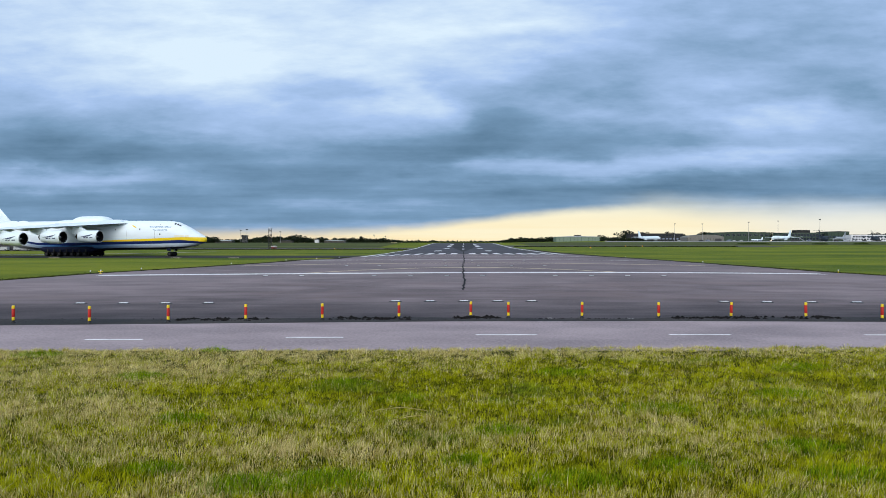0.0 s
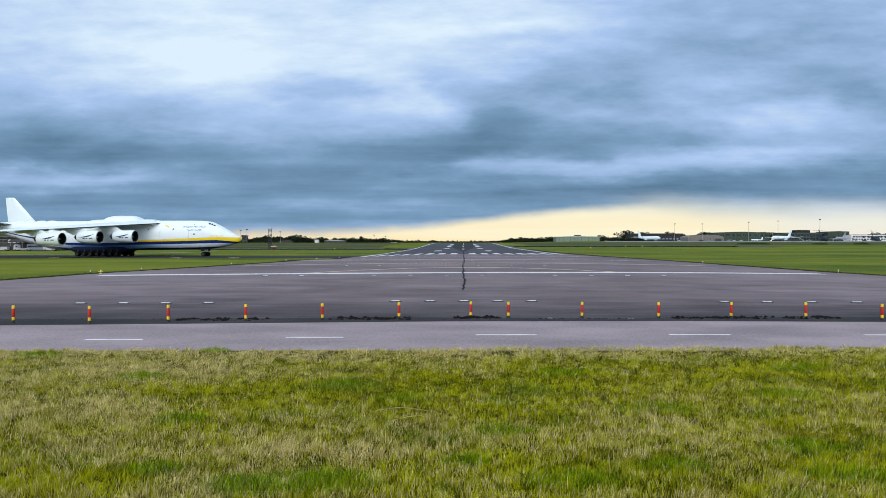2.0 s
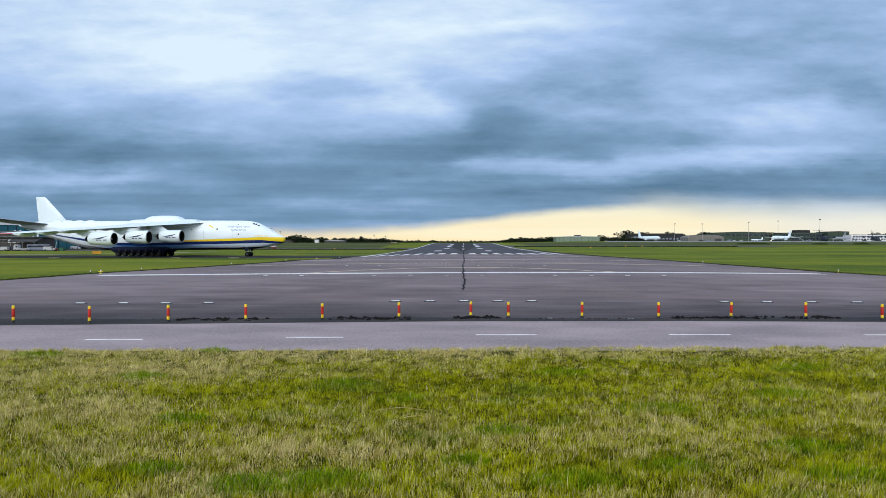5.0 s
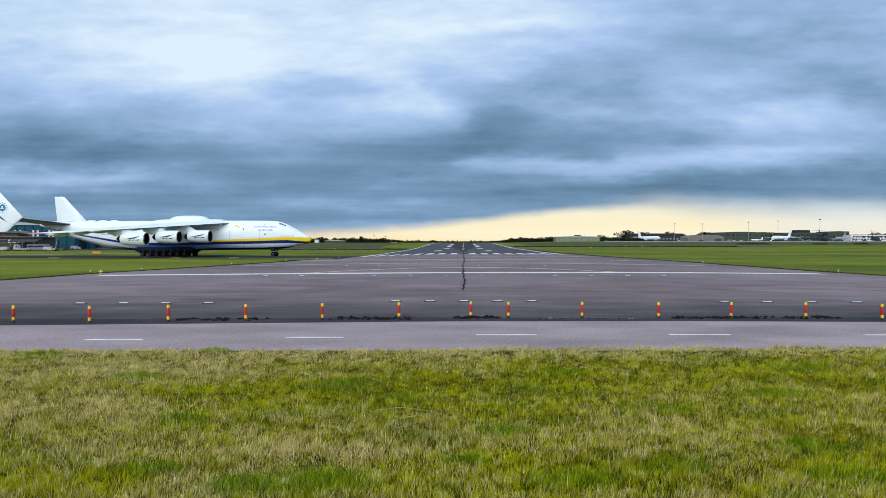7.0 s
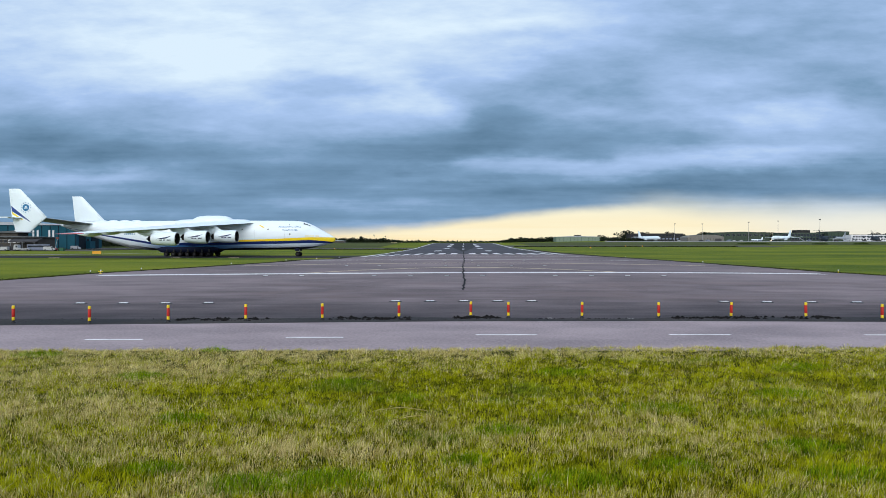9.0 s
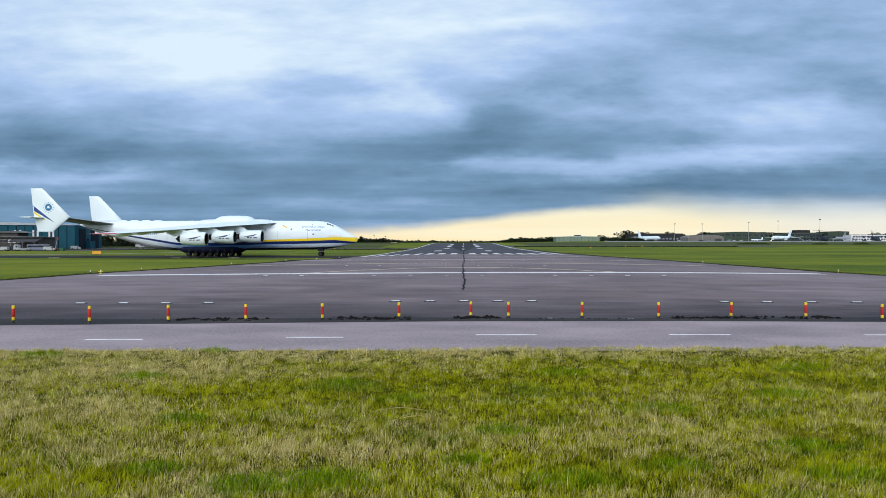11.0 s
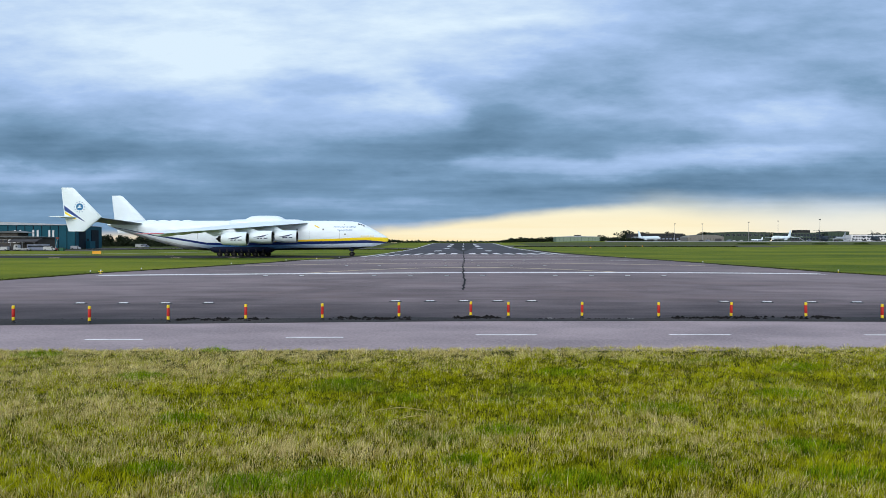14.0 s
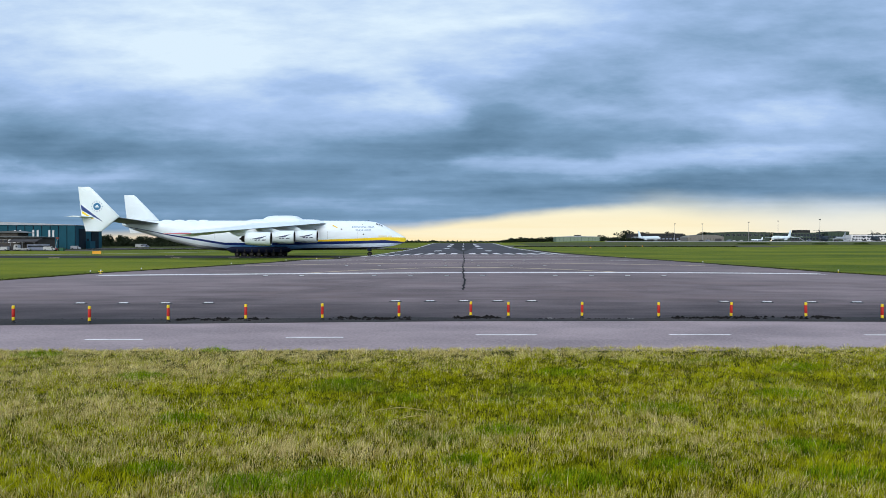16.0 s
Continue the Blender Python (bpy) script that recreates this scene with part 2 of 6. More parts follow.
def land(x, y):
    z = float(np.interp(y, RISE_Y, RISE_Z))
    z += 2.4 * ss(80, 250, x) * ss(550, 1050, y)
    z -= 0.585 * ss(0, -22, x) * ss(105, 150, y) * (1 - ss(350, 600, y))
    return z + 0.25 * max(0.0, 1 - ((x - TILT * y) / 42) ** 2) * ss(0, 60, y) * (1 - ss(100, 250, y))


def steps(stops, sizes):
    out = [stops[0]]
    for a, b, s in zip(stops, stops[1:], sizes):
        n = max(1, round((b - a) / s))
        out += [a + (b - a) * (k + 1) / n for k in range(n)]
    return out


def sheet(name, rows, material, up, parent=None, nx=12, dy=3.0, skirt=0.0, label=""):
    """A strip that lies on the land: rows of (y, x_left, x_right)."""
    ys = [r[0] for r in rows]
    yy = [ys[0]]
    for a, b in zip(ys, ys[1:]):
        n = max(1, math.ceil((b - a) / dy))
        yy += [a + (b - a) * (k + 1) / n for k in range(n)]
    vs, fs = [], []
    for y in yy:
        xl, xr = np.interp(y, ys, [r[1] for r in rows]), np.interp(y, ys, [r[2] for r in rows])
        for k in range(nx + 1):
            x = xl + (xr - xl) * k / nx
            vs.append((x, y, land(x, y) + up))
    w = nx + 1
    for j in range(len(yy) - 1):
        for k in range(nx):
            a = j * w + k
            fs.append((a, a + 1, a + w + 1, a + w))
    return mesh_part(name, vs, fs, material, parent, label)


def ground():
    xs = steps([-4300, -900, -300, -60, 60, 300, 900, 4300], [340, 60, 10, 3, 10, 60, 340])
    ys = steps([-300, 0, 60, 260, 620, 1600, 4300], [30, 3, 3, 10, 35, 150])
    vs = [(x, y, land(x, y) + TURF) for y in ys for x in xs]
    w = len(xs)
    fs = [(j * w + k, j * w + k + 1, j * w + w + k + 1, j * w + w + k) for j in range(len(ys) - 1) for k in range(w - 1)]
    return tagged(mesh_part("ground", vs, fs, M["grass"], smooth=True), "mown green airfield grass with drier patches", "grass", kind="structure")


ground()

# paved surfaces
road = tagged(sheet("road", [(16.6, -400, 400), (23.5, -400, 400)], M["road"], 0.02, nx=160, dy=2.3), "pale grey asphalt perimeter road with dashed line", "road", kind="structure")
dark_pad = tagged(sheet("pavement", [(23.5, -36, 43), (34.0, -35.5, 42), (46, -34.3, 40.4)], M["weathered"], 0.0, nx=60, dy=2.0), "dark sealed asphalt strip at the runway end", "pavement", kind="structure")
runway = tagged(sheet("runway", [(46, -34.3, 40.4), (50, -34, 40), (57, -33.2, 39.5), (62, -32.6, 38.4), (74, -29.4, 37.9), (83, -27.2, 37.6), (100, -24, 37.2), (150, -23.3, 34.5), (620, -8.4, 47.6)], M["runway"], 0.0, nx=28), "grey worn asphalt runway running to the horizon", "runway", kind="structure")
sheet("worn_surface", [(169, TILT * 169 - 27, TILT * 169 + 27), (618, TILT * 618 - 26, TILT * 618 + 26)], M["runway_old"], 0.010, runway, nx=20, label="darker rubber-marked older asphalt")
sheet("rubber_deposit", [(235, TILT * 235 - 0.4, TILT * 235 + 0.4), (300, TILT * 300 - 3, TILT * 300 + 3), (400, TILT * 400 - 7, TILT * 400 + 7), (617, TILT * 617 - 9, TILT * 617 + 9)], M["rubbered"], 0.016, runway, nx=6, label="black tyre rubber deposit")
taxiway = tagged(sheet("taxiway", [(163, -420, -23.2), (190, -420, -22.2)], M["taxi_dark"], -0.005, nx=100, dy=6), "dark asphalt taxiway joining the runway", "taxiway", kind="structure")
tagged(sheet("taxiway", [(345, -420, -18), (385, -420, -16.5)], M["taxi"], 0.01, nx=90, dy=8), "pale far taxiway crossing the grass", "taxiway", kind="structure")
tagged(sheet("taxiway", [(405, 42, 215), (450, 43, 225)], M["taxi"], 0.01, nx=50, dy=8), "pale far taxiway crossing the grass", "taxiway", kind="structure")
tagged(sheet("apron", [(300, -420, -165), (344, -420, -160)], M["taxi"], 0.01, nx=60, dy=8), "asphalt apron before the hangar", "apron", kind="structure")
tagged(sheet("apron", [(800, 205, 900), (1400, 330, 1300)], M["concrete"], 0.02, nx=50, dy=20), "pale concrete parking apron", "apron", kind="structure")
M["meadow"] = grass_far()
for x0, x1, y0, y1 in ((62, 900, 458, 800), (-420, -40, 392, 850)):
    tagged(sheet("meadow", [(y0, x0, x1), (y1, x0 + 0.03 * (y1 - y0), x1)], M["meadow"], 0.12, nx=40, dy=20), "duller uncut grass of the far airfield", "grass", kind="structure")


def slip_road():
    """A pale service road that bends away behind the taxiway."""
    vs, fs = [], []
    for k in range(61):
        x = -400 + 5.1 * k
        y0 = float(np.interp(x, (-400, -136, -118, -94), (192.5, 198, 215, 262)))
        for y in (y0, y0 + 5, y0 + 10):
            vs.append((x, y, land(x, y) + 0.01))
        if k:
            a = 3 * k
            fs += [(a - 3, a, a + 1, a - 2), (a - 2, a + 1, a + 2, a - 1)]
    tagged(mesh_part("service_road", vs, fs, M["concrete"]), "pale concrete service road behind the taxiway", "road", kind="structure")


slip_road()
tagged(sheet("verge", [(-4, -30, 30), (16.95, -30, 30)], M["thatch"], 0.024, nx=20, dy=2.0), "thatch and soil under the long grass, darkened for shade between blades", "verge", kind="structure")
# flat dark strips: edge soil plus painted shade of the grass lip
for nm, rows_ in (("left", [(44, -35.1, -34.4), (50, -34.6, -33.9), (57, -34.4, -33.1), (62, -34.1, -32.5), (74, -31.2, -29.3), (83, -29.2, -27.1), (100, -26.2, -23.9), (150, -25.8, -23.2), (161, -25.6, -22.9)]),
                  ("right", [(44, 40.7, 41.4), (57, 39.4, 40.9), (62, 38.3, 40.0), (74, 37.8, 39.8), (83, 37.5, 39.8), (100, 37.1, 39.8), (150, 34.4, 37.9), (300, 37.3, 41.5)])):
    tagged(sheet("soil_shade_edge", rows_, M["edge_shade_soil"], -0.012, nx=2), "dark soil strip along the pavement edge, painting the grass lip shade", "soil", kind="structure")
for x0, x1, y0, y1 in ((-420, -24.9, 159.6, 163), (-420, -17, 339, 345), (42, 215, 398, 405), (-420, -22.4, 190, 191.5)):
    tagged(sheet("soil_shade_edge", [(y0, x0, x1), (y1, x0, x1)], M["edge_shade_soil"], -0.012, nx=60, dy=3), "dark soil strip along the taxiway edge, painting the grass lip shade", "soil", kind="structure")


# ---- sky backdrop: a bank of cloud far behind everything, drifting slowly ----
def cloud_material():
    m = bpy.data.materials.new("drifting_cloud_sky")
    m.use_nodes = True
    nt = m.node_tree
    nt.nodes.clear()
    out = nt.nodes.new("ShaderNodeOutputMaterial")
    em = nt.nodes.new("ShaderNodeEmission")
    nt.links.new(em.outputs[0], out.inputs[0])
    tc = nt.nodes.new("ShaderNodeTexCoord")
    sp = nt.nodes.new("ShaderNodeSeparateXYZ")
    nt.links.new(tc.outputs["Object"], sp.inputs[0])
    yy = math_(nt, "MAXIMUM", sp.outputs[1], 300.0)
    u = math_(nt, "DIVIDE", sp.outputs[0], yy)
    v = math_(nt, "DIVIDE", sp.outputs[2], yy)
    cb = nt.nodes.new("ShaderNodeCombineXYZ")
    nt.links.new(u, cb.inputs[0])
    nt.links.new(v, cb.inputs[1])
    p = cb.outputs[0]

    def tex(scale, rot, detail, rough, seed):
        mp = nt.nodes.new("ShaderNodeMapping")
        mp.inputs["Scale"].default_value = (*scale, 1)
        mp.inputs["Rotation"].default_value = (0, 0, rot)
        mp.inputs["Location"].default_value = (seed, seed * 0.7, seed)
        nt.links.new(p, mp.inputs[0])
        n = nd(nt, "ShaderNodeTexNoise", Scale=1.0, Detail=detail, Roughness=rough)
        nt.links.new(mp.outputs[0], n.inputs["Vector"])
        return n

    # ragged outlines for the cloud masses
    wn = tex((6, 17), 0.12, 5, 0.55, 3.1)
    sub = nt.nodes.new("ShaderNodeVectorMath")
    sub.operation = "SUBTRACT"
    nt.links.new(wn.outputs["Color"], sub.inputs[0])
    sub.inputs[1].default_value = (0.5, 0.5, 0.5)
    mul = nt.nodes.new("ShaderNodeVectorMath")
    mul.operation = "MULTIPLY"
    nt.links.new(sub.outputs[0], mul.inputs[0])
    mul.inputs[1].default_value = (0.26, 0.06, 0)
    add = nt.nodes.new("ShaderNodeVectorMath")
    add.operation = "ADD"
    nt.links.new(p, add.inputs[0])
    nt.links.new(mul.outputs[0], add.inputs[1])
    pw = add.outputs[0]

    def lobe(u0, v0, su, sv, amp, turn=0.0):
        mp = nt.nodes.new("ShaderNodeMapping")
        mp.vector_type = "TEXTURE"
        mp.inputs["Location"].default_value = (u0, v0, 0)
        mp.inputs["Rotation"].default_value = (0, 0, turn)
        mp.inputs["Scale"].default_value = (su, sv, 1)
        nt.links.new(pw, mp.inputs[0])
        ln = nt.nodes.new("ShaderNodeVectorMath")
        ln.operation = "LENGTH"
        nt.links.new(mp.outputs[0], ln.inputs[0])
        return mapr(nt, ln.outputs["Value"], 0.0, 1.9, amp, 0.0)

    ramp = nt.nodes.new("ShaderNodeValToRGB")
    nt.links.new(mapr(nt, v, 0.0, 0.42, smooth=False), ramp.inputs[0])
    els = ramp.color_ramp.elements
    els[0].position, els[0].color = 0.0, (0.45, 0.45, 0.45, 1)
    els[1].position, els[1].color = 1.0, (0.79, 0.79, 0.79, 1)
    for pos, g in ((0.12, 0.53), (0.25, 0.47), (0.45, 0.61), (0.7, 0.75)):
        e = els.new(pos)
        e.color = (g, g, g, 1)
    tot = ramp.outputs[0]
    for l in LIGHT_CLOUDS + DARK_CLOUDS:
        tot = math_(nt, "ADD", tot, lobe(*l))
    hi = tex((3.4, 12.0), -0.2, 6, 0.52, 1.3).outputs["Fac"]
    lo = tex((2.0, 46.0), 0.02, 6, 0.52, 5.2).outputs["Fac"]
    band = mapr(nt, v, 0.06, 0.24)
    st = nt.nodes.new("ShaderNodeMix")
    nt.links.new(band, st.inputs[0])
    nt.links.new(lo, st.inputs[2])
    nt.links.new(hi, st.inputs[3])
    tot = math_(nt, "ADD", tot, math_(nt, "MULTIPLY", math_(nt, "SUBTRACT", st.outputs[0], 0.5), 0.50))
    wisp = tex((9.0, 34.0), -0.3, 7, 0.62, 8.4).outputs["Fac"]
    tot = math_(nt, "ADD", tot, math_(nt, "MULTIPLY", math_(nt, "SUBTRACT", wisp, 0.5), 0.30))
    cr = nt.nodes.new("ShaderNodeValToRGB")
    nt.links.new(math_(nt, "MULTIPLY", tot, 1.0, True), cr.inputs[0])
    ce = cr.color_ramp.elements
    ce[0].position, ce[0].color = 0.0, (0.060, 0.105, 0.17, 1)
    ce[1].position, ce[1].color = 1.0, (0.72, 0.87, 1.0, 1)
    for pos, c in ((0.25, (0.098, 0.192, 0.300, 1)), (0.5, (0.200, 0.340, 0.520, 1)), (0.75, (0.40, 0.565, 0.86, 1))):
        e = ce.new(pos)
        e.color = c
    # clear evening light under the cloud edge
    er = nt.nodes.new("ShaderNodeValToRGB")
    nt.links.new(mapr(nt, u, -0.75, 0.75, smooth=False), er.inputs[0])
    ee = er.color_ramp.elements
    ee[0].position, ee[0].color = 0.0, (0.15, 0.15, 0.15, 1)
    ee[1].position, ee[1].color = 1.0, (0.46, 0.46, 0.46, 1)
    for pos, g in ((0.26, 0.17), (0.39, 0.17), (0.5, 0.27), (0.545, 0.33), (0.6, 0.43), (0.63, 0.475), (0.715, 0.53), (0.78, 0.47)):
        e = ee.new(pos)
        e.color = (g, g, g, 1)
    edge = math_(nt, "MULTIPLY", er.outputs[0], 0.12)
    wob = math_(nt, "MULTIPLY", math_(nt, "SUBTRACT", wn.outputs["Fac"], 0.5), 0.02)
    d = math_(nt, "ADD", math_(nt, "SUBTRACT", edge, v), wob)
    hard, faint = mapr(nt, d, -0.007, 0.012), mapr(nt, d, -0.028, 0.026)
    cm = nt.nodes.new("ShaderNodeMix")
    nt.links.new(mapr(nt, u, 0.2, 0.42), cm.inputs[0])
    nt.links.new(hard, cm.inputs[2])
    nt.links.new(faint, cm.inputs[3])
    clear = cm.outputs[0]
    warm = mixc(nt, mapr(nt, v, 0.0, 0.07), (1.0, 0.83, 0.50), (0.97, 0.93, 0.72))
    warm = mixc(nt, mapr(nt, u, 0.34, 0.62, 0.0, 0.6), warm, (0.78, 0.84, 0.86))
    warm = mixc(nt, mapr(nt, u, -0.45, 0.0, 0.55, 0.0), warm, (0.55, 0.5, 0.46))
    warm = mixc(nt, mapr(nt, math_(nt, "ADD", lo, math_(nt, "MULTIPLY", math_(nt, "ABSOLUTE", math_(nt, "SUBTRACT", u, 0.27)), -0.6)), 0.3, 0.6, 0.0, 0.6), warm, (1.0, 0.95, 0.72))
    col = mixc(nt, clear, cr.outputs[0], warm)
    nt.links.new(col, em.inputs[0])
    em.inputs[1].default_value = 1.0
    m.cycles.emission_sampling = "NONE"
    return m


# cloud masses: bearing and height (tangents), half-widths, brightness, slant
LIGHT_CLOUDS = (
    (-0.468, 0.326, 0.289, 0.096, 0.18, 0), (-0.363, 0.273, 0.131, 0.044, 0.14, -0.15), (-0.161, 0.326, 0.228, 0.061, 0.07, 0),
    (0.014, 0.344, 0.2, 0.07, 0.13, 0), (-0.03, 0.221, 0.079, 0.028, 0.13, -0.5), (-0.126, 0.208, 0.131, 0.028, 0.12, 0),
    (-0.31, 0.177, 0.131, 0.032, 0.12, -0.1), (0.496, 0.19, 0.14, 0.028, 0.20, 0.05), (0.321, 0.124, 0.245, 0.019, 0.27, 0.04),
    (0.61, 0.151, 0.175, 0.035, 0.05, 0), (-0.6, 0.105, 0.21, 0.020, 0.34, 0), (-0.004, 0.109, 0.114, 0.014, 0.13, 0.1),
    (-0.144, 0.061, 0.123, 0.010, 0.08, 0), (0.66, 0.06, 0.2, 0.03, 0.06, 0.1), (0.321, 0.212, 0.123, 0.026, 0.08, 0),
)
DARK_CLOUDS = (
    (-0.196, 0.243, 0.079, 0.025, -0.12, -0.1), (-0.599, 0.177, 0.21, 0.044, -0.16, 0), (-0.468, 0.129, 0.333, 0.032, -0.13, 0),
    (0.067, 0.16, 0.149, 0.037, -0.23, 0.1), (0.075, 0.225, 0.096, 0.03, -0.05, -0.35), (0.233, 0.273, 0.088, 0.02, -0.14, -0.1),
    (0.233, 0.237, 0.088, 0.019, -0.18, -0.1), (0.391, 0.304, 0.131, 0.026, -0.06, -0.1), (0.584, 0.326, 0.263, 0.096, -0.17, 0),
    (0.663, 0.256, 0.096, 0.032, -0.08, 0), (0.391, 0.173, 0.096, 0.019, -0.16, -0.1), (-0.424, 0.056, 0.245, 0.018, -0.05, 0),
    (0.0, 0.081, 0.86, 0.03, -0.09, 0), (0.5, 0.1, 0.25, 0.022, -0.07, 0), (0.1, 0.352, 0.07, 0.012, -0.08, 0), (0.1, 0.32, 0.09, 0.01, -0.07, 0),
)


def sky_bank():
    vs, fs, na, ne, r = [], [], 96, 24, 4200.0
    for j in range(ne + 1):
        el = radians(-2 + 50 * j / ne)
        for k in range(na + 1):
            az = radians(-72 + 144 * k / na)
            vs.append((r * math.cos(el) * math.sin(az), r * math.cos(el) * math.cos(az), r * math.sin(el)))
    w = na + 1
    for j in range(ne):
        for k in range(na):
            a = j * w + k
            fs.append((a, a + w, a + w + 1, a + 1))
    ob = mesh_part("backdrop", vs, fs, cloud_material(), smooth=True)
    ob.location.z = EYE
    return tagged(ob, "grey-blue layered evening clouds above a pale yellow horizon", "sky", kind="structure")


cloud_bank = sky_bank()


# ---- the six-engined cargo aircraft (x forward from the nose, z up from its wheels) ----
# navy taken near-black to paint the shade below the hull
M["belly_dark"] = plain("dark_navy_underside_shade", (0.008, 0.012, 0.035), 0.75, var=0.2, scale=0.5)
PLANE_Z = -0.59
TAXI = ((0.0, -66.50, 181.04, -8.03),
        (1.0, -61.34, 180.52, -7.32),
        (2.0, -56.62, 180.23, -6.61),
        (3.0, -52.25, 180.14, -5.89),
        (4.0, -48.19, 180.23, -5.16),
        (5.0, -44.36, 180.47, -4.42),
        (6.0, -40.73, 180.83, -3.67),
        (7.0, -37.25, 181.28, -2.91),
        (8.0, -33.90, 181.80, -2.15),
        (9.0, -30.65, 182.35, -1.37),
        (10.0, -27.49, 182.92, -0.59),
        (11.0, -24.42, 183.47, 0.20),
        (12.0, -21.44, 183.98, 1.00),
        (13.0, -18.56, 184.41, 1.81),
        (14.0, -15.80, 184.74, 2.62),
        (15.0, -13.20, 184.95, 3.44),
        (16.0, -10.78, 185.01, 4.28))
STATIONS = ((0.2, 4.5, 4.95, 0.25), (-0.3, 3.85, 5.5, 0.95), (-1.3, 3.5, 6.1, 1.45), (-2.83, 3.12, 6.95, 2.05), (-4.5, 2.72, 7.9, 2.55), (-6.2, 2.4, 8.8, 2.95),
            (-8.15, 2.1, 9.62, 3.3), (-10, 1.97, 9.93, 3.5), (-12.5, 1.9, 10.03, 3.6), (-20, 1.78, 10.07, 3.65), (-30, 1.66, 10.07, 3.65), (-40, 1.6, 10.07, 3.65),
            (-48, 1.55, 10.05, 3.65), (-52, 1.62, 10.03, 3.65), (-57, 2.1, 10.0, 3.58), (-63.5, 3.75, 9.95, 3.25), (-68, 5.1, 9.88, 2.7), (-71.5, 6.15, 9.8, 2.2),
            (-75, 7.25, 9.6, 1.4), (-77.5, 8.2, 9.35, 0.8), (-78.5, 8.7, 9.1, 0.25))
SX = [-s[0] for s in STATIONS]


def hull(x):
    return [float(np.interp(-x, SX, [s[k] for s in STATIONS])) for k in (1, 2, 3)]


def hull_side(x, z):
    b, t, w = hull(x)
    q = min(0.999, abs((z - (b + t) / 2) / ((t - b) / 2)))
    return w * (1 - q ** 2.4) ** (1 / 2.4)


def hull_loop(x, n=40):
    b, t, w = hull(x)
    c, h, out = (b + t) / 2, (t - b) / 2, []
    for k in range(n):
        a = 2 * math.pi * k / n
        ca, sa = math.cos(a), math.sin(a)
        out.append((x, w * math.copysign(abs(ca) ** (2 / 2.4), ca), c + h * math.copysign(abs(sa) ** (2 / 2.4), sa)))
    return out


def curve_of(nt, xval, pts):
    """A height in metres along the hull, as a ramp over its length."""
    r = nt.nodes.new("ShaderNodeValToRGB")
    nt.links.new(mapr(nt, xval, -84, 0.5, smooth=False), r.inputs[0])
    e = r.color_ramp.elements
    for k, (x, z) in enumerate(pts):
        p = (x + 84) / 84.5
        el = e[k] if k < 2 else e.new(p)
        el.position = p
        el.color = (z / 12, z / 12, z / 12, 1)
    return math_(nt, "MULTIPLY", r.outputs[0], 12.0)


def livery():
    m, nt, b = mat_new("white_hull_with_yellow_and_blue_bands", 0.36)
    tc = nt.nodes.new("ShaderNodeTexCoord")
    sp = nt.nodes.new("ShaderNodeSeparateXYZ")
    nt.links.new(tc.outputs["Object"], sp.inputs[0])
    x, z = sp.outputs[0], sp.outputs[2]
    yt = curve_of(nt, x, ((-84, 3.0), (0, 5.3), (-36, 3.6), (-29.5, 4.4), (-24.4, 4.6), (-15.5, 4.9), (-6, 5.35)))
    bt = curve_of(nt, x, ((-84, 9.4), (0, 4.0), (-72, 7.42), (-64.7, 6.05), (-57, 4.95), (-50, 3.8), (-36, 3.75), (-29.5, 4.05), (-15.5, 4.26), (-6, 4.55), (-2.8, 4.3)))
    bb = curve_of(nt, x, ((-84, 9.3), (0, 3.55), (-72, 7.28), (-64.7, 5.72), (-57, 4.4), (-50, 3.2), (-40, 2.95), (-24.4, 3.35), (-15.5, 3.5), (-5, 3.72)))
    lb = curve_of(nt, x, ((-84, 9.2), (0, 3.0), (-72, 6.9), (-64.7, 5.0), (-57, 3.2), (-50, 2.2), (-38, 1.9), (-24.4, 2.35), (-12, 2.5), (-5, 2.75)))

    def above(c):
        return mapr(nt, math_(nt, "SUBTRACT", z, c), -0.02, 0.02)

    soil = noise_(nt, coords(nt, (0.25, 1, 0.8)), 1.0, 5)
    white = mixc(nt, mapr(nt, soil, 0.35, 0.75), (0.78, 0.87, 0.92), (0.72, 0.80, 0.85))
    # lower band: reflected light painted as a white-to-blue gradient along the hull
    pale = mixc(nt, mapr(nt, x, -58, -44), (0.76, 0.85, 0.9), (0.06, 0.22, 0.52))
    pale = mixc(nt, mapr(nt, x, -36, -8), pale, (0.72, 0.84, 0.97))
    # underside: hull shade painted near-black in front, brightened at the rear
    belly_shade = mixc(nt, mapr(nt, x, -60, -50), (0.6, 0.66, 0.7), (0.004, 0.007, 0.022))
    col = mixc(nt, above(lb), belly_shade, pale)
    col = mixc(nt, above(bb), col, (0.006, 0.022, 0.14))
    yel = mixc(nt, math_(nt, "SUBTRACT", 1.0, above(yt)), white, (0.85, 0.62, 0.012))
    col = mixc(nt, above(bt), col, yel)
    nt.links.new(col, b.inputs["Base Color"])
    nt.links.new(mapr(nt, soil, 0.3, 0.7, 0.3, 0.46), b.inputs["Roughness"])
    return m


def foil(x_le, x_te, thick, n=9):
    """Half-thickness profile of a wing section, as (x, half thickness), nose to tail."""
    out = []
    for k in range(n):
        f = (1 - math.cos(math.pi * k / (n - 1))) / 2
        t = 5 * (0.2969 * math.sqrt(f) - 0.126 * f - 0.3516 * f * f + 0.2843 * f ** 3 - 0.1036 * f ** 4)
        out.append((x_le + (x_te - x_le) * f, max(0.02, t * thick)))
    return out


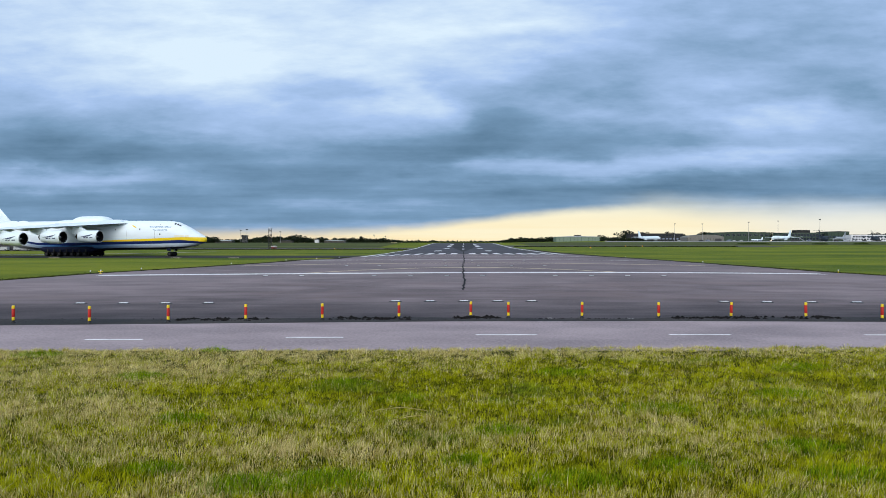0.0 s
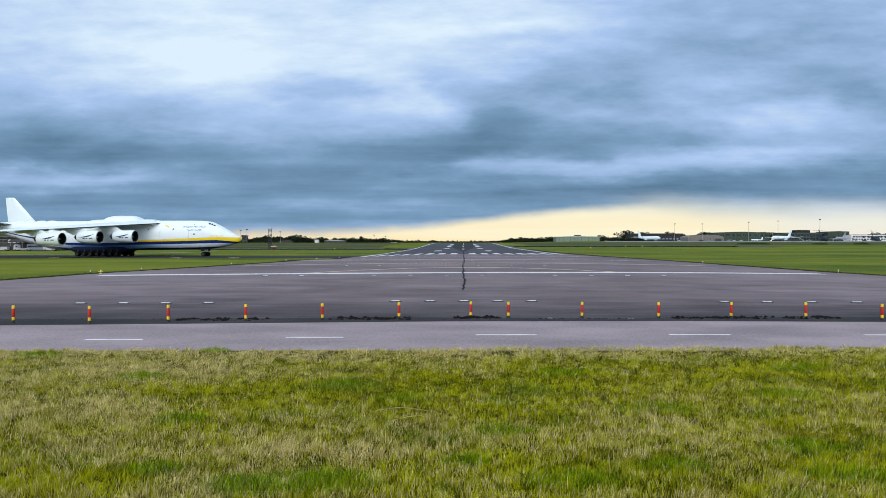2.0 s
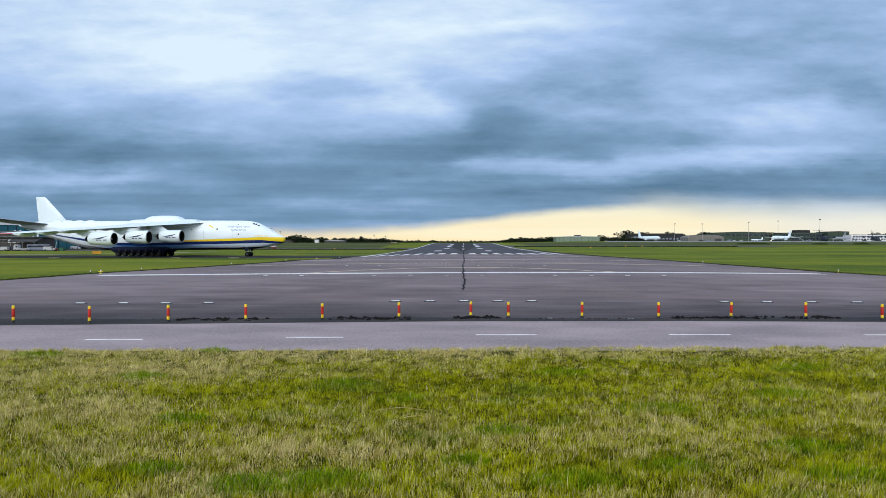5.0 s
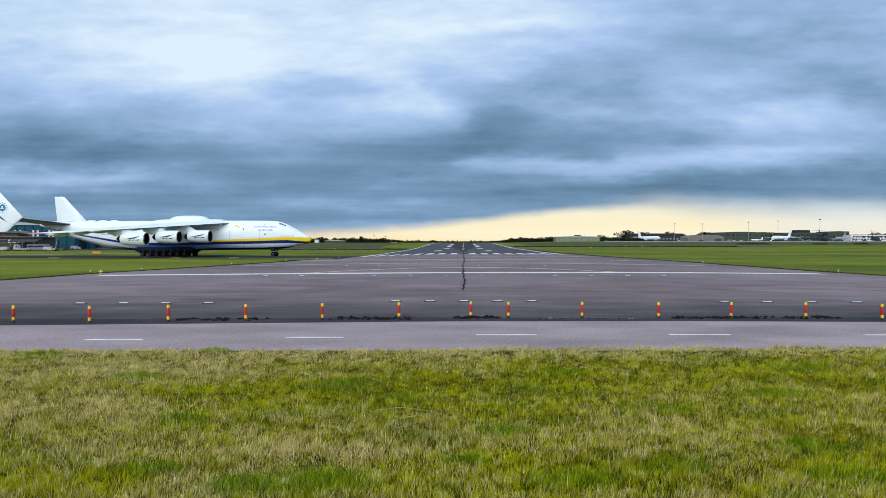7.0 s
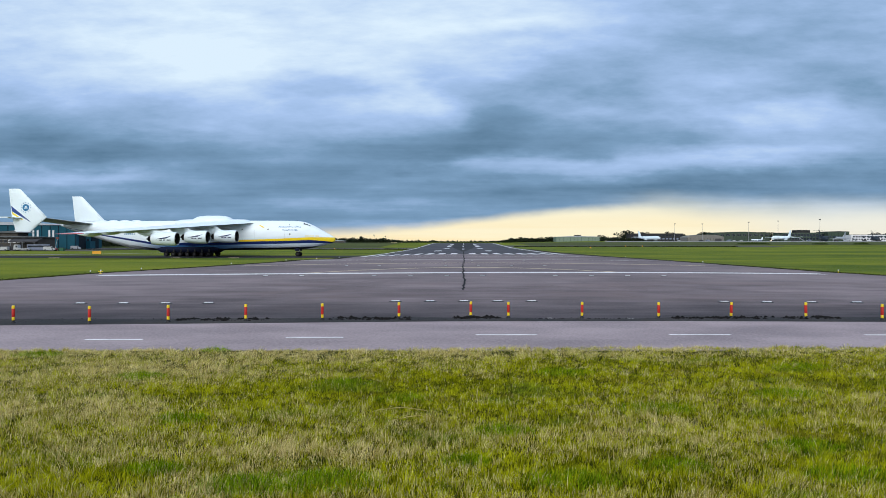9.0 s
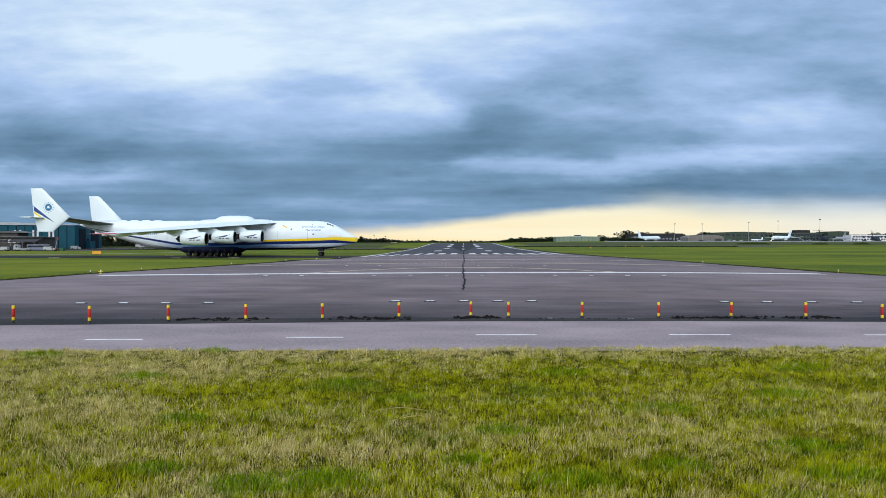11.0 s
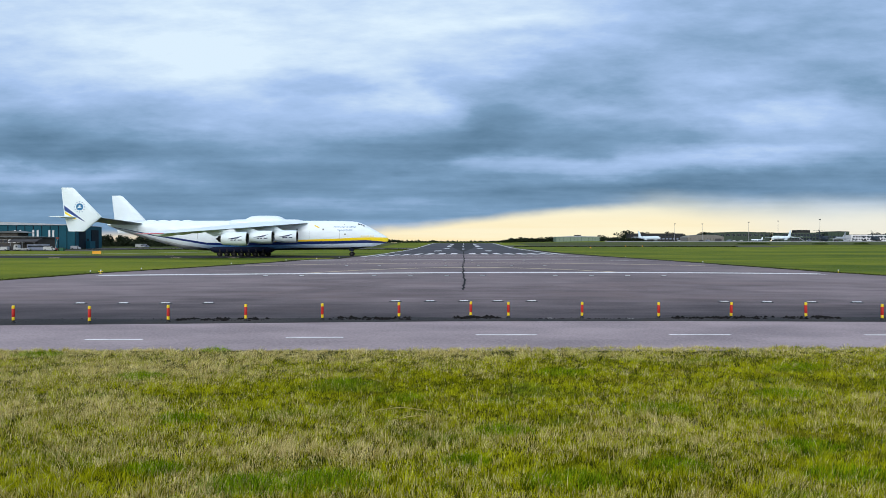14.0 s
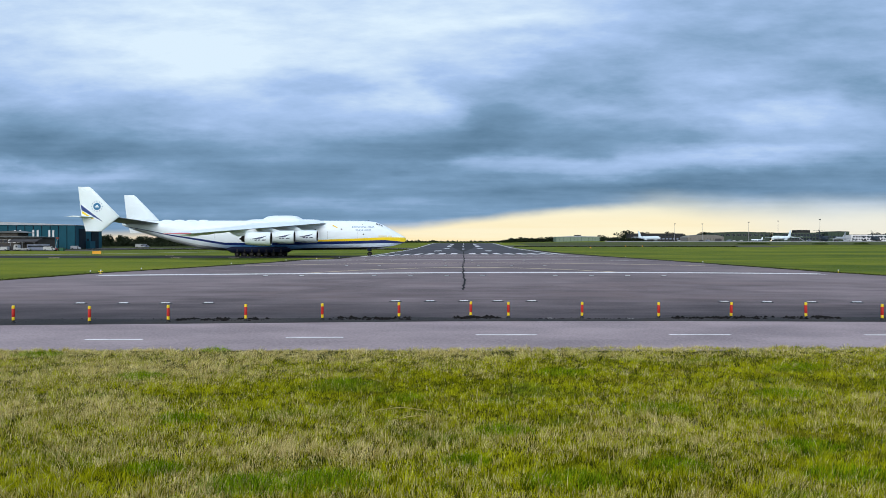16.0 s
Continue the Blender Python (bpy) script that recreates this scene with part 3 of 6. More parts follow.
def wing_loop(y, le, te, thick, z, camber=0.12):
    f = foil(le, te, thick)
    up = [(x, y, z + t * (0.5 + camber)) for x, t in f]
    lo = [(x, y, z - t * (0.5 - camber)) for x, t in f][::-1]
    return up + lo


def decal(name, corners, surf, material, parent, label="", n=10):
    """A painted mark: a four-cornered patch in (x, z) laid on a surface y = surf(x, z)."""
    a, b, c, d = corners
    vs, fs = [], []
    for j in range(n + 1):
        for k in range(n + 1):
            s, t = k / n, j / n
            x = (a[0] * (1 - s) + b[0] * s) * (1 - t) + (d[0] * (1 - s) + c[0] * s) * t
            z = (a[1] * (1 - s) + b[1] * s) * (1 - t) + (d[1] * (1 - s) + c[1] * s) * t
            vs.append((x, surf(x, z), z))
    w = n + 1
    fs = [(j * w + k, j * w + k + 1, j * w + w + k + 1, j * w + w + k) for j in range(n) for k in range(n)]
    return mesh_part(name, vs, fs, material, parent, label)


def disc(name, cx, cz, r0, r1, surf, material, parent, label="", seg=28):
    vs, fs = [], []
    for k in range(seg):
        a = 2 * math.pi * k / seg
        for r in (r0, r1):
            x, z = cx + r * math.cos(a), cz + r * math.sin(a)
            vs.append((x, surf(x, z), z))
    for k in range(seg):
        p, q = 2 * k, 2 * ((k + 1) % seg)
        fs.append((p, p + 1, q + 1, q))
    return mesh_part(name, vs, fs, material, parent, label)


def lettering(name, text, x0, x1, z, size, surf, material, parent):
    cu = bpy.data.curves.new(name, "FONT")
    cu.body, cu.size, cu.resolution_u = text, 1.0, 2
    tmp = bpy.data.objects.new(name, cu)
    scene.collection.objects.link(tmp)
    bpy.context.view_layer.update()
    me = bpy.data.meshes.new_from_object(tmp.evaluated_get(bpy.context.evaluated_depsgraph_get()))
    bpy.data.objects.remove(tmp)
    bpy.data.curves.remove(cu)
    xs = [v.co.x for v in me.vertices]
    lo, hi = min(xs), max(xs)
    for v in me.vertices:
        x = x0 + (v.co.x - lo) / (hi - lo) * (x1 - x0)
        zz = z + v.co.y * size
        v.co = (x, surf(x, zz), zz)
    me.materials.clear()
    me.materials.append(material)
    ob = new(name, me)
    ob.parent = parent
    return ob


def tyre_mesh(r, w):
    bm = bmesh.new()
    prof = [(0.55 * r, -0.36 * w), (0.86 * r, -0.5 * w), (0.96 * r, -0.38 * w), (r, -0.2 * w), (r, 0.2 * w), (0.96 * r, 0.38 * w), (0.86 * r, 0.5 * w), (0.55 * r, 0.36 * w)]
    rings(bm, [[(q * math.cos(a), yy, q * math.sin(a)) for a in [2 * math.pi * k / 20 for k in range(20)]] for q, yy in prof])
    me = bpy.data.meshes.new("tyre")
    bm.to_mesh(me)
    bm.free()
    me.materials.append(M["rubber"])
    return me


def hub_mesh(r, w):
    bm = bmesh.new()
    prof = [(0.54 * r, -0.44 * w), (0.3 * r, -0.40 * w), (0.14 * r, -0.5 * w), (0.14 * r, 0.5 * w), (0.3 * r, 0.40 * w), (0.54 * r, 0.44 * w)]
    rings(bm, [[(q * math.cos(a), yy, q * math.sin(a)) for a in [2 * math.pi * k / 12 for k in range(12)]] for q, yy in prof])
    for k in range(5):
        a = 2 * math.pi * k / 5
        box(bm, 0.36 * r, 0.48 * r, -0.47 * w, 0.47 * w, -0.05 * r, 0.05 * r, 0, Matrix.Rotation(a, 4, "Y"))
    me = bpy.data.meshes.new("hub")
    bm.to_mesh(me)
    bm.free()
    # dark hubs paint the shade the wheels stand in
    me.materials.append(M["dark_metal"])
    return me


WHEELS = []


def wheels(parent, spots, r=0.635, w=0.46):
    tm, hm = tyre_mesh(r, w), hub_mesh(r, w)
    for x, y in spots:
        wh = shared("wheel", tm, parent, pose(x, y, r))
        shared("hub", hm, wh)
        WHEELS.append((wh, (x, y, r)))


def engine(parent, x, y, z, r, ln, wing_z):
    seg = 32
    ang = [2 * math.pi * k / seg for k in range(seg)]
    bm = bmesh.new()
    prof = [(-0.02, 0.86), (0.0, 0.90), (-0.08, 0.945), (-0.35, 0.985), (-0.9, 1.0), (-2.2, 1.0), (-3.6, 0.97), (-ln + 0.4, 0.86), (-ln, 0.80), (-ln + 0.05, 0.76), (-ln + 0.9, 0.74)]
    rings(bm, [[(x + dx, y + r * q * math.cos(a), z + r * q * math.sin(a)) for a in ang] for dx, q in prof], caps=False)
    nac = part("nacelle", bm, M["air_white"], parent, "white engine nacelle", True)
    bm = bmesh.new()
    prof = [(-0.03, 0.865), (0.012, 0.89), (0.015, 0.905), (-0.1, 0.952)]
    rings(bm, [[(x + dx, y + r * q * math.cos(a), z + r * q * math.sin(a)) for a in ang] for dx, q in prof], caps=False)
    part("intake_lip", bm, M["bare_metal"], nac, "bare metal intake lip", True)
    bm = bmesh.new()
    prof = [(-0.02, 0.862), (-0.5, 0.80), (-1.15, 0.80), (-1.16, 0.02)]
    rings(bm, [[(x + dx, y + r * q * math.cos(a), z + r * q * math.sin(a)) for a in ang] for dx, q in prof], caps=False)
    for k in range(22):
        a = 2 * math.pi * k / 22
        m = Matrix.Translation((x - 1.05, y, z)) @ Matrix.Rotation(a, 4, "X") @ Matrix.Rotation(0.5, 4, "Z")
        box(bm, -0.12, 0.12, -0.02, 0.02, 0.2 * r, 0.79 * r, 0, m)
    part("fan", bm, M["fan"], nac, "dark intake duct with fan blades")
    bm = bmesh.new()
    prof = [(-0.55, 0.02), (-0.75, 0.12), (-1.12, 0.22)]
    rings(bm, [[(x + dx, y + r * q * math.cos(a), z + r * q * math.sin(a)) for a in ang[::2]] for dx, q in prof])
    part("spinner", bm, M["air_grey"], nac, "grey fan spinner", True)
    bm = bmesh.new()
    prof = [(-ln + 1.0, 0.6), (-ln - 0.2, 0.52), (-ln - 0.9, 0.42), (-ln - 0.85, 0.3), (-ln - 1.5, 0.06)]
    rings(bm, [[(x + dx, y + r * q * math.cos(a), z + r * q * math.sin(a)) for a in ang[::2]] for dx, q in prof])
    part("exhaust", bm, M["fan"], nac, "dark metal exhaust cone", True)
    bm = bmesh.new()
    top = wing_z - 0.1
    lo = [(x - 2.4, y - 0.1, z + 0.85 * r), (x - 2.4, y + 0.1, z + 0.85 * r), (x - ln - 1.8, y + 0.16, z + 0.35 * r), (x - ln - 1.8, y - 0.16, z + 0.35 * r)]
    mid = [(x - 4.0, y - 0.25, z + 1.04 * r), (x - 4.0, y + 0.25, z + 1.04 * r), (x - ln - 3.4, y + 0.22, z + 0.8 * r), (x - ln - 3.4, y - 0.22, z + 0.8 * r)]
    hi = [(x - 6.0, y - 0.25, top), (x - 6.0, y + 0.25, top), (x - ln - 4.6, y + 0.22, top), (x - ln - 4.6, y - 0.22, top)]
    rings(bm, [lo, mid, hi])
    part("pylon", bm, M["air_white"], nac, "white engine pylon", True)
    if y < 0:
        def skin(xx, zz):
            return y - r * math.sqrt(max(0.02, 1 - ((zz - z) / r) ** 2)) - 0.02
        decal("nacelle_mark", ((x - 4.6, z - 0.08), (x - 0.7, z + 0.72), (x - 2.0, z + 0.1), (x - 3.0, z - 0.04)), skin, M["mark_navy"], nac, "dark blue swept mark")
        for k, (a, b) in enumerate(((3.6, 3.0), (2.8, 2.3), (1.9, 1.0))):
            decal("nacelle_mark", ((x - a, z - 0.42), (x - b, z - 0.38), (x - b, z - 0.16), (x - a, z - 0.2)), skin, M["mark_navy"], nac, "blue painted mark", 3)


def wing(parent, side):
    tab = ((2.5, -22.2, -41.5, 2.1, 9.3), (4, -23.3, -41.2, 2.0, 9.2), (12.5, -28.4, -42.2, 1.45, 8.45), (20, -33.0, -44.6, 1.1, 7.75), (28, -37.9, -47.1, 0.85, 7.05), (37, -43.4, -50.2, 0.65, 6.25), (43.5, -47.3, -52.4, 0.45, 5.65), (44.2, -48.6, -52.5, 0.12, 5.6))
    bm = bmesh.new()
    rings(bm, [wing_loop(side * y, le, te, th, z) for y, le, te, th, z in tab])
    # downward faces get the grey that is darkened as shade
    for f in bm.faces:
        if f.normal.z < -0.2:
            f.material_index = 1
    w = part("wing", bm, [M["air_white"], M["under_grey"]], parent, "white swept high wing", True)
    for y in (7, 11.5, 16, 21, 26, 31, 36):
        le, te, z = (float(np.interp(y, [t[0] for t in tab], [t[k] for t in tab])) for k in (1, 2, 4))
        bm = bmesh.new()
        ang = [2 * math.pi * k / 12 for k in range(12)]
        rings(bm, [[(te + 3.6 + (1 - f) * -6.2 + 0.0, side * y + 0.4 * q * math.cos(a), z - 0.55 - 0.1 * f + 0.62 * q * math.sin(a)) for a in ang] for f, q in ((1, 0.08), (0.85, 0.6), (0.6, 1.0), (0.35, 0.9), (0.12, 0.5), (0, 0.06))])
        part("flap_fairing", bm, M["air_white"], w, "white canoe-shaped flap fairing", True)
    bm = bmesh.new()
    rings(bm, [wing_loop(side * y, le, te, th, z) for y, le, te, th, z in ((42.7, -46.75, -52.15, 0.52, 5.73), (43.6, -47.3, -52.46, 0.49, 5.65), (44.35, -48.5, -52.6, 0.15, 5.6))])
    part("wing_tip", bm, M["tip_red"], w, "faded red wing tip", True)
    # flap and slat joints
    for f0, f1, nm in ((0.72, 0.726, "flap_joint"), (0.13, 0.134, "slat_joint")):
        vs, fs = [], []
        for k, (y, le, te, th, z) in enumerate(tab[1:-1]):
            for f in (f0, f1):
                x = le + (te - le) * f
                t = 5 * (0.2969 * math.sqrt(f) - 0.126 * f - 0.3516 * f * f + 0.2843 * f ** 3 - 0.1036 * f ** 4) * th
                vs.append((x, side * y, z - t * 0.38 - 0.012))
            if k:
                fs.append((2 * k - 2, 2 * k - 1, 2 * k + 1, 2 * k))
        mesh_part(nm, vs, fs, M["dark_metal"], w)
    for x, y, z, r, ln in ((-23.5, 12.5, 5.42, 1.66, 5.7), (-28.3, 20, 5.18, 1.66, 5.6), (-32.6, 28, 4.68, 1.62, 6.0)):
        engine(parent, x, side * y, z, r, ln, float(np.interp(y, [t[0] for t in tab], [t[4] for t in tab])))


FIN = ((6.7, -77.9, -81.9, 0.5), (8.6, -75.7, -82.4, 0.7), (10.5, -73.5, -82.9, 0.8), (14, -76.8, -83.3, 0.62), (17.6, -80.2, -83.65, 0.42), (18.05, -80.9, -83.7, 0.2))


def fin_half(x, z):
    le, te, th = (float(np.interp(z, [f[0] for f in FIN], [f[k] for f in FIN])) for k in (1, 2, 3))
    f = min(1.0, max(0.0, (x - le) / (te - le)))
    return max(0.02, 5 * (0.2969 * math.sqrt(f) - 0.126 * f - 0.3516 * f * f + 0.2843 * f ** 3 - 0.1036 * f ** 4) * th)


def tail(parent, side):
    yf = 14.0 * side
    bm = bmesh.new()
    loops = []
    for z, le, te, th in FIN:
        f = foil(le, te, th, 11)
        loops.append([(x, yf + t, z) for x, t in f] + [(x, yf - t, z) for x, t in f][::-1])
    rings(bm, loops)
    fin = part("tail_fin", bm, M["air_white"], parent, "tall white tail fin", True)
    bm = bmesh.new()
    rings(bm, [wing_loop(side * y, le, te, th, z, 0.0) for y, le, te, th, z in ((0.6, -67.2, -77.2, 1.2, 8.95), (7, -70.3, -79.2, 0.95, 9.6), (13.9, -73.7, -81.6, 0.75, 10.3), (14.25, -74.4, -82.0, 0.6, 10.32))])
    part("tailplane", bm, M["air_grey"], parent, "grey tailplane", True)
    bm = bmesh.new()
    rings(bm, [wing_loop(side * y, le, te, th, z, 0.0) for y, le, te, th, z in ((14.3, -79.9, -84.0, 0.9, 10.33), (16.3, -82.0, -85.9, 0.6, 10.45))])
    part("tailplane_tip", bm, M["air_white"], parent, "white tailplane tip", True)
    if side < 0:
        def skin(x, z):
            return yf - fin_half(x, z) - 0.02
        decal("fin_stripe", ((-83.05, 13.5), (-77.6, 9.3), (-77.8, 9.3), (-82.9, 12.1)), skin, M["air_blue"], fin, "blue diagonal stripe")
        decal("fin_stripe", ((-82.88, 12.0), (-79.7, 9.85), (-80.2, 9.8), (-82.78, 11.3)), skin, M["air_yellow"], fin, "yellow diagonal stripe")
        disc("emblem", -78.95, 13.05, 0.0, 0.92, skin, M["mark_blue"], fin, "round blue emblem")
        def over(x, z):
            return yf - fin_half(x, z) - 0.035
        decal("emblem_shape", ((-79.5, 12.8), (-78.4, 12.8), (-78.55, 13.05), (-79.35, 13.05)), over, M["air_white"], fin, "pale shape inside the emblem", 3)
        decal("emblem_shape", ((-79.2, 13.1), (-78.7, 13.1), (-78.7, 13.5), (-79.2, 13.4)), over, M["air_white"], fin, "pale shape inside the emblem", 3)
        for k in range(12):
            a = 2 * math.pi * k / 12
            cx, cz = -78.95 + 1.3 * math.cos(a), 13.05 + 1.3 * math.sin(a)
            decal("emblem_dot", ((cx - 0.11, cz - 0.11), (cx + 0.11, cz - 0.11), (cx + 0.11, cz + 0.11), (cx - 0.11, cz + 0.11)), skin, M["mark_blue"], fin, n=2)


def cargo_aircraft():
    e = empty("cargo_aircraft")
    xs = steps([-78.5, -75, -57, -12, -0.3, 0.2], [0.6, 1.2, 2.5, 0.6, 0.25])
    bm = bmesh.new()
    rings(bm, [hull_loop(x) for x in xs])
    hullp = part("fuselage", bm, livery(), e, "white fuselage with yellow and blue bands", True)

    def pod(name, xa, xb, half, z0, z1, mat, label, y=0.0, ex=2.6, n=15, end=0.12):
        bm = bmesh.new()
        loops = []
        for k in range(n):
            f = k / (n - 1)
            q = max(end, (1 - abs(2 * f - 1) ** ex)) ** (1 / ex)
            c, h = z0, (z1 - z0) * q
            loops.append([(xa + (xb - xa) * f, y + half * (0.55 + 0.45 * q) * math.cos(a), c + h * math.sin(a)) for a in [math.pi * j / 12 for j in range(13)]] + [(xa + (xb - xa) * f, y - half * (0.55 + 0.45 * q), c - 0.6), (xa + (xb - xa) * f, y + half * (0.55 + 0.45 * q), c - 0.6)])
        rings(bm, loops)
        return part(name, bm, mat, hullp, label, True)

    pod("wing_fairing", -39.9, -29.2, 3.2, 9.5, 11.5, M["air_white"], "white humped wing-root fairing", ex=3.4, n=25)
    pod("wing_fairing", -44, -24.2, 3.9, 9.3, 10.45, M["air_white"], "white wing-root fairing", ex=7, n=41)
    for k in range(4):
        pod("roof_fairing", -67.5 + 3.3 * k, -64.6 + 3.3 * k, 0.7, 9.7, 10.2, M["air_white"], "white mount fairing on the roof", -1.0)
    # sponson colour stands in for the black shade around the main gear
    # gear sponsons
    for s in (-1, 1):
        bm = bmesh.new()
        loops = []
        for k in range(15):
            f = k / 14
            q = max(0.1, 1 - abs(2 * f - 1) ** 9) ** 0.5
            loops.append([(-32.2 - 17.3 * f, s * (2.2 + 1.2 * q * math.cos(a)), 2.1 + (1.25 if math.sin(a) < 0 else 0.7) * q * math.sin(a)) for a in [2 * math.pi * j / 20 for j in range(20)]])
        rings(bm, loops)
        part("gear_sponson", bm, M["belly_dark"], hullp, "landing gear sponson, dark blue deepened as shade under the hull", True)
    # glazing of the flight deck
    for xa, xb, za, zb in ((-8.25, -7.75, 8.95, 9.4), (-7.6, -7.1, 8.78, 9.2), (-6.95, -6.4, 8.5, 8.85)):
        for s in (-1, 1):
            decal("cockpit_window", ((xa, za), (xb, za - 0.12), (xb - 0.12, zb - 0.22), (xa, zb)), lambda x, z, s=s: s * (hull_side(x, z) + 0.03), M["glass_dark"], hullp, "dark cockpit glass", 4)

    def skin(x, z):
        return -hull_side(x, z) - 0.03
    lettering("lettering", "INTERNATIONAL  CARGO", -15.0, -8.8, 8.0, 0.62, skin, M["mark_blue"], hullp)
    lettering("lettering", "TRANSPORTER", -14.0, -9.7, 7.1, 0.62, skin, M["mark_blue"], hullp)
    for a, b in ((-7.6, -5.2), (-4.9, -3.9)):
        decal("name_bar", ((a, 5.58), (b, 5.58), (b, 5.78), (a, 5.78)), skin, M["air_yellow"], hullp, "small ochre painted bar", 4)
    for k in range(6):
        decal("registration_bar", ((-58.4 + 0.55 * k, 6.1), (-58.0 + 0.55 * k, 6.1), (-58.0 + 0.55 * k, 6.38), (-58.4 + 0.55 * k, 6.38)), skin, M["mark_blue"], hullp, "blue painted bar", 2)
    for x, z, w, h in ((-18.1, 7.35, 0.35, 0.4), (-12.0, 6.0, 0.35, 0.35), (-25.3, 7.3, 0.3, 0.35), (-12.2, 8.75, 0.2, 0.2)):
        decal("small_window", ((x, z), (x + w, z), (x + w, z + h), (x, z + h)), skin, M["glass_dark"], hullp, "small dark window", 2)
    decal("painted_flag", ((-20.6, 8.6), (-20.2, 8.75), (-18.9, 8.1), (-19.3, 7.95)), skin, M["air_yellow"], hullp, "small yellow painted mark", 4)
    for x in (-21.8, -13.4, -52.5):
        decal("door_joint", ((x, 4.9), (x + 0.05, 4.9), (x + 0.05, 7.2), (x, 7.2)), skin, M["air_grey"], hullp, "thin door joint", 4)
    bm = bmesh.new()
    box(bm, -10.55, -10.4, -0.02, 0.02, 9.85, 10.25, 0.005)
    part("antenna", bm, M["dark_metal"], hullp, "small dark blade antenna")
    bm = bmesh.new()
    box(bm, -46.0, -45.7, -0.02, 0.02, 9.9, 10.2, 0.005)
    part("antenna", bm, M["dark_metal"], hullp, "small dark blade antenna")
    for s in (-1, 1):
        wing(e, s)
        tail(e, s)
    # gear
    for s in (-1, 1):
        bm = bmesh.new()
        cyl(bm, 0.16, 0.16, 0.5, 2.6, 12, Matrix.Translation((-10.2, 0.95 * s, 0)))
        box(bm, -10.3, -10.1, 0.95 * s - 0.6, 0.95 * s + 0.6, 0.56, 0.72, 0.03)
        part("nose_strut", bm, M["air_grey"], e, "grey nose gear strut")
        for k in range(7):
            x = -34.6 - 1.98 * k
            bm = bmesh.new()
            cyl(bm, 0.2, 0.2, 0.55, 2.0, 10, Matrix.Translation((x, 3.3 * s, 0)))
            box(bm, x - 0.1, x + 0.1, 3.3 * s - 0.7, 3.3 * s + 0.7, 0.54, 0.74, 0.03)
            # dark strut colour paints the shade under the hull
            part("main_strut", bm, M["dark_metal"], e, "main gear strut, coloured dark for the shade under the hull")
    for s in (-1, 1):
        bm = bmesh.new()
        box(bm, -10.8, -9.7, s * 1.75 - 0.03, s * 1.75 + 0.03, 1.5, 2.35, 0.02)
        part("gear_door", bm, M["belly_dark"], e, "dark blue nose gear door")
    wheels(e, [(-10.2, y) for y in (-1.4, -0.5, 0.5, 1.4)] + [(-34.6 - 1.98 * k, s * y) for k in range(7) for s in (-1, 1) for y in (2.85, 3.75)])
    return tagged(e, "huge white six-engined cargo aircraft with yellow-blue bands taxiing", "aircraft")


aircraft = cargo_aircraft()


# ---- far buildings, masts, trees and parked things ----
M["teal_clad"] = plain("teal_profiled_cladding", (0.013, 0.082, 0.118), 0.7, var=0.2, scale=0.3)
M["teal_dark"] = plain("dark_teal_ribs_and_openings", (0.004, 0.012, 0.022), 0.7, var=0.3, scale=0.4)
M["roof_grey"] = plain("pale_grey_roof_sheet", (0.40, 0.44, 0.48), 0.6, var=0.2, scale=0.2)
M["roof_mid"] = plain("mid_grey_roof_sheet", (0.12, 0.13, 0.135), 0.6, var=0.2, scale=0.3)
M["wall_beige"] = plain("beige_grey_rendered_wall", (0.075, 0.07, 0.062), 0.8, var=0.25, scale=0.3)
M["wall_green"] = plain("olive_green_cladding", (0.055, 0.08, 0.058), 0.6, var=0.25, scale=0.15)
M["wall_pale"] = plain("pale_green_grey_cladding", (0.20, 0.26, 0.21), 0.6, var=0.2, scale=0.15)
M["wall_tan"] = plain("tan_sheeted_wall", (0.19, 0.185, 0.165), 0.7, var=0.2, scale=0.2)
M["wall_brown"] = plain("brown_brick_wall", (0.035, 0.036, 0.035), 0.85, var=0.3, scale=0.2)
M["wall_white"] = plain("white_rendered_wall", (0.68, 0.69, 0.7), 0.7, var=0.15, scale=0.2)
M["roof_dark"] = plain("dark_grey_roof", (0.06, 0.06, 0.065), 0.7, var=0.25, scale=0.2)
M["orange_paint"] = plain("orange_yellow_sign_paint", (0.80, 0.36, 0.01), 0.45, var=0.15)
M["red_paint"] = plain("red_painted_metal", (0.2, 0.035, 0.025), 0.5, var=0.2)
M["green_paint"] = plain("green_painted_metal", (0.03, 0.12, 0.06), 0.5, var=0.2)
M["van_white"] = plain("white_vehicle_paint", (0.40, 0.41, 0.43), 0.3, var=0.08)
M["van_blue"] = plain("grey_blue_vehicle_paint", (0.16, 0.19, 0.26), 0.3, var=0.1)
M["bark"] = plain("dark_bark", (0.04, 0.03, 0.022), 0.9, var=0.4, scale=8)


def leaf_mat():
    m, nt, b = mat_new("dark_summer_foliage", 0.7)
    geo = nt.nodes.new("ShaderNodeNewGeometry")
    oi = nt.nodes.new("ShaderNodeObjectInfo")
    a = mixc(nt, geo.outputs["Random Per Island"], (0.006, 0.012, 0.005), (0.022, 0.036, 0.011))
    nt.links.new(mixc(nt, math_(nt, "MULTIPLY", oi.outputs["Random"], 0.5), a, (0.012, 0.018, 0.009)), b.inputs["Base Color"])
    b.inputs["Specular IOR Level"].default_value = 0.2
    return m


M["leaf"] = leaf_mat()
M["scrub"] = plain("rough_green_scrub", (0.045, 0.075, 0.014), 0.85, var=0.5, scale=2.0)


def on_land(x, y, rz=0.0):
    return pose(x, y, land(x, y) + TURF, 0, 0, rz)


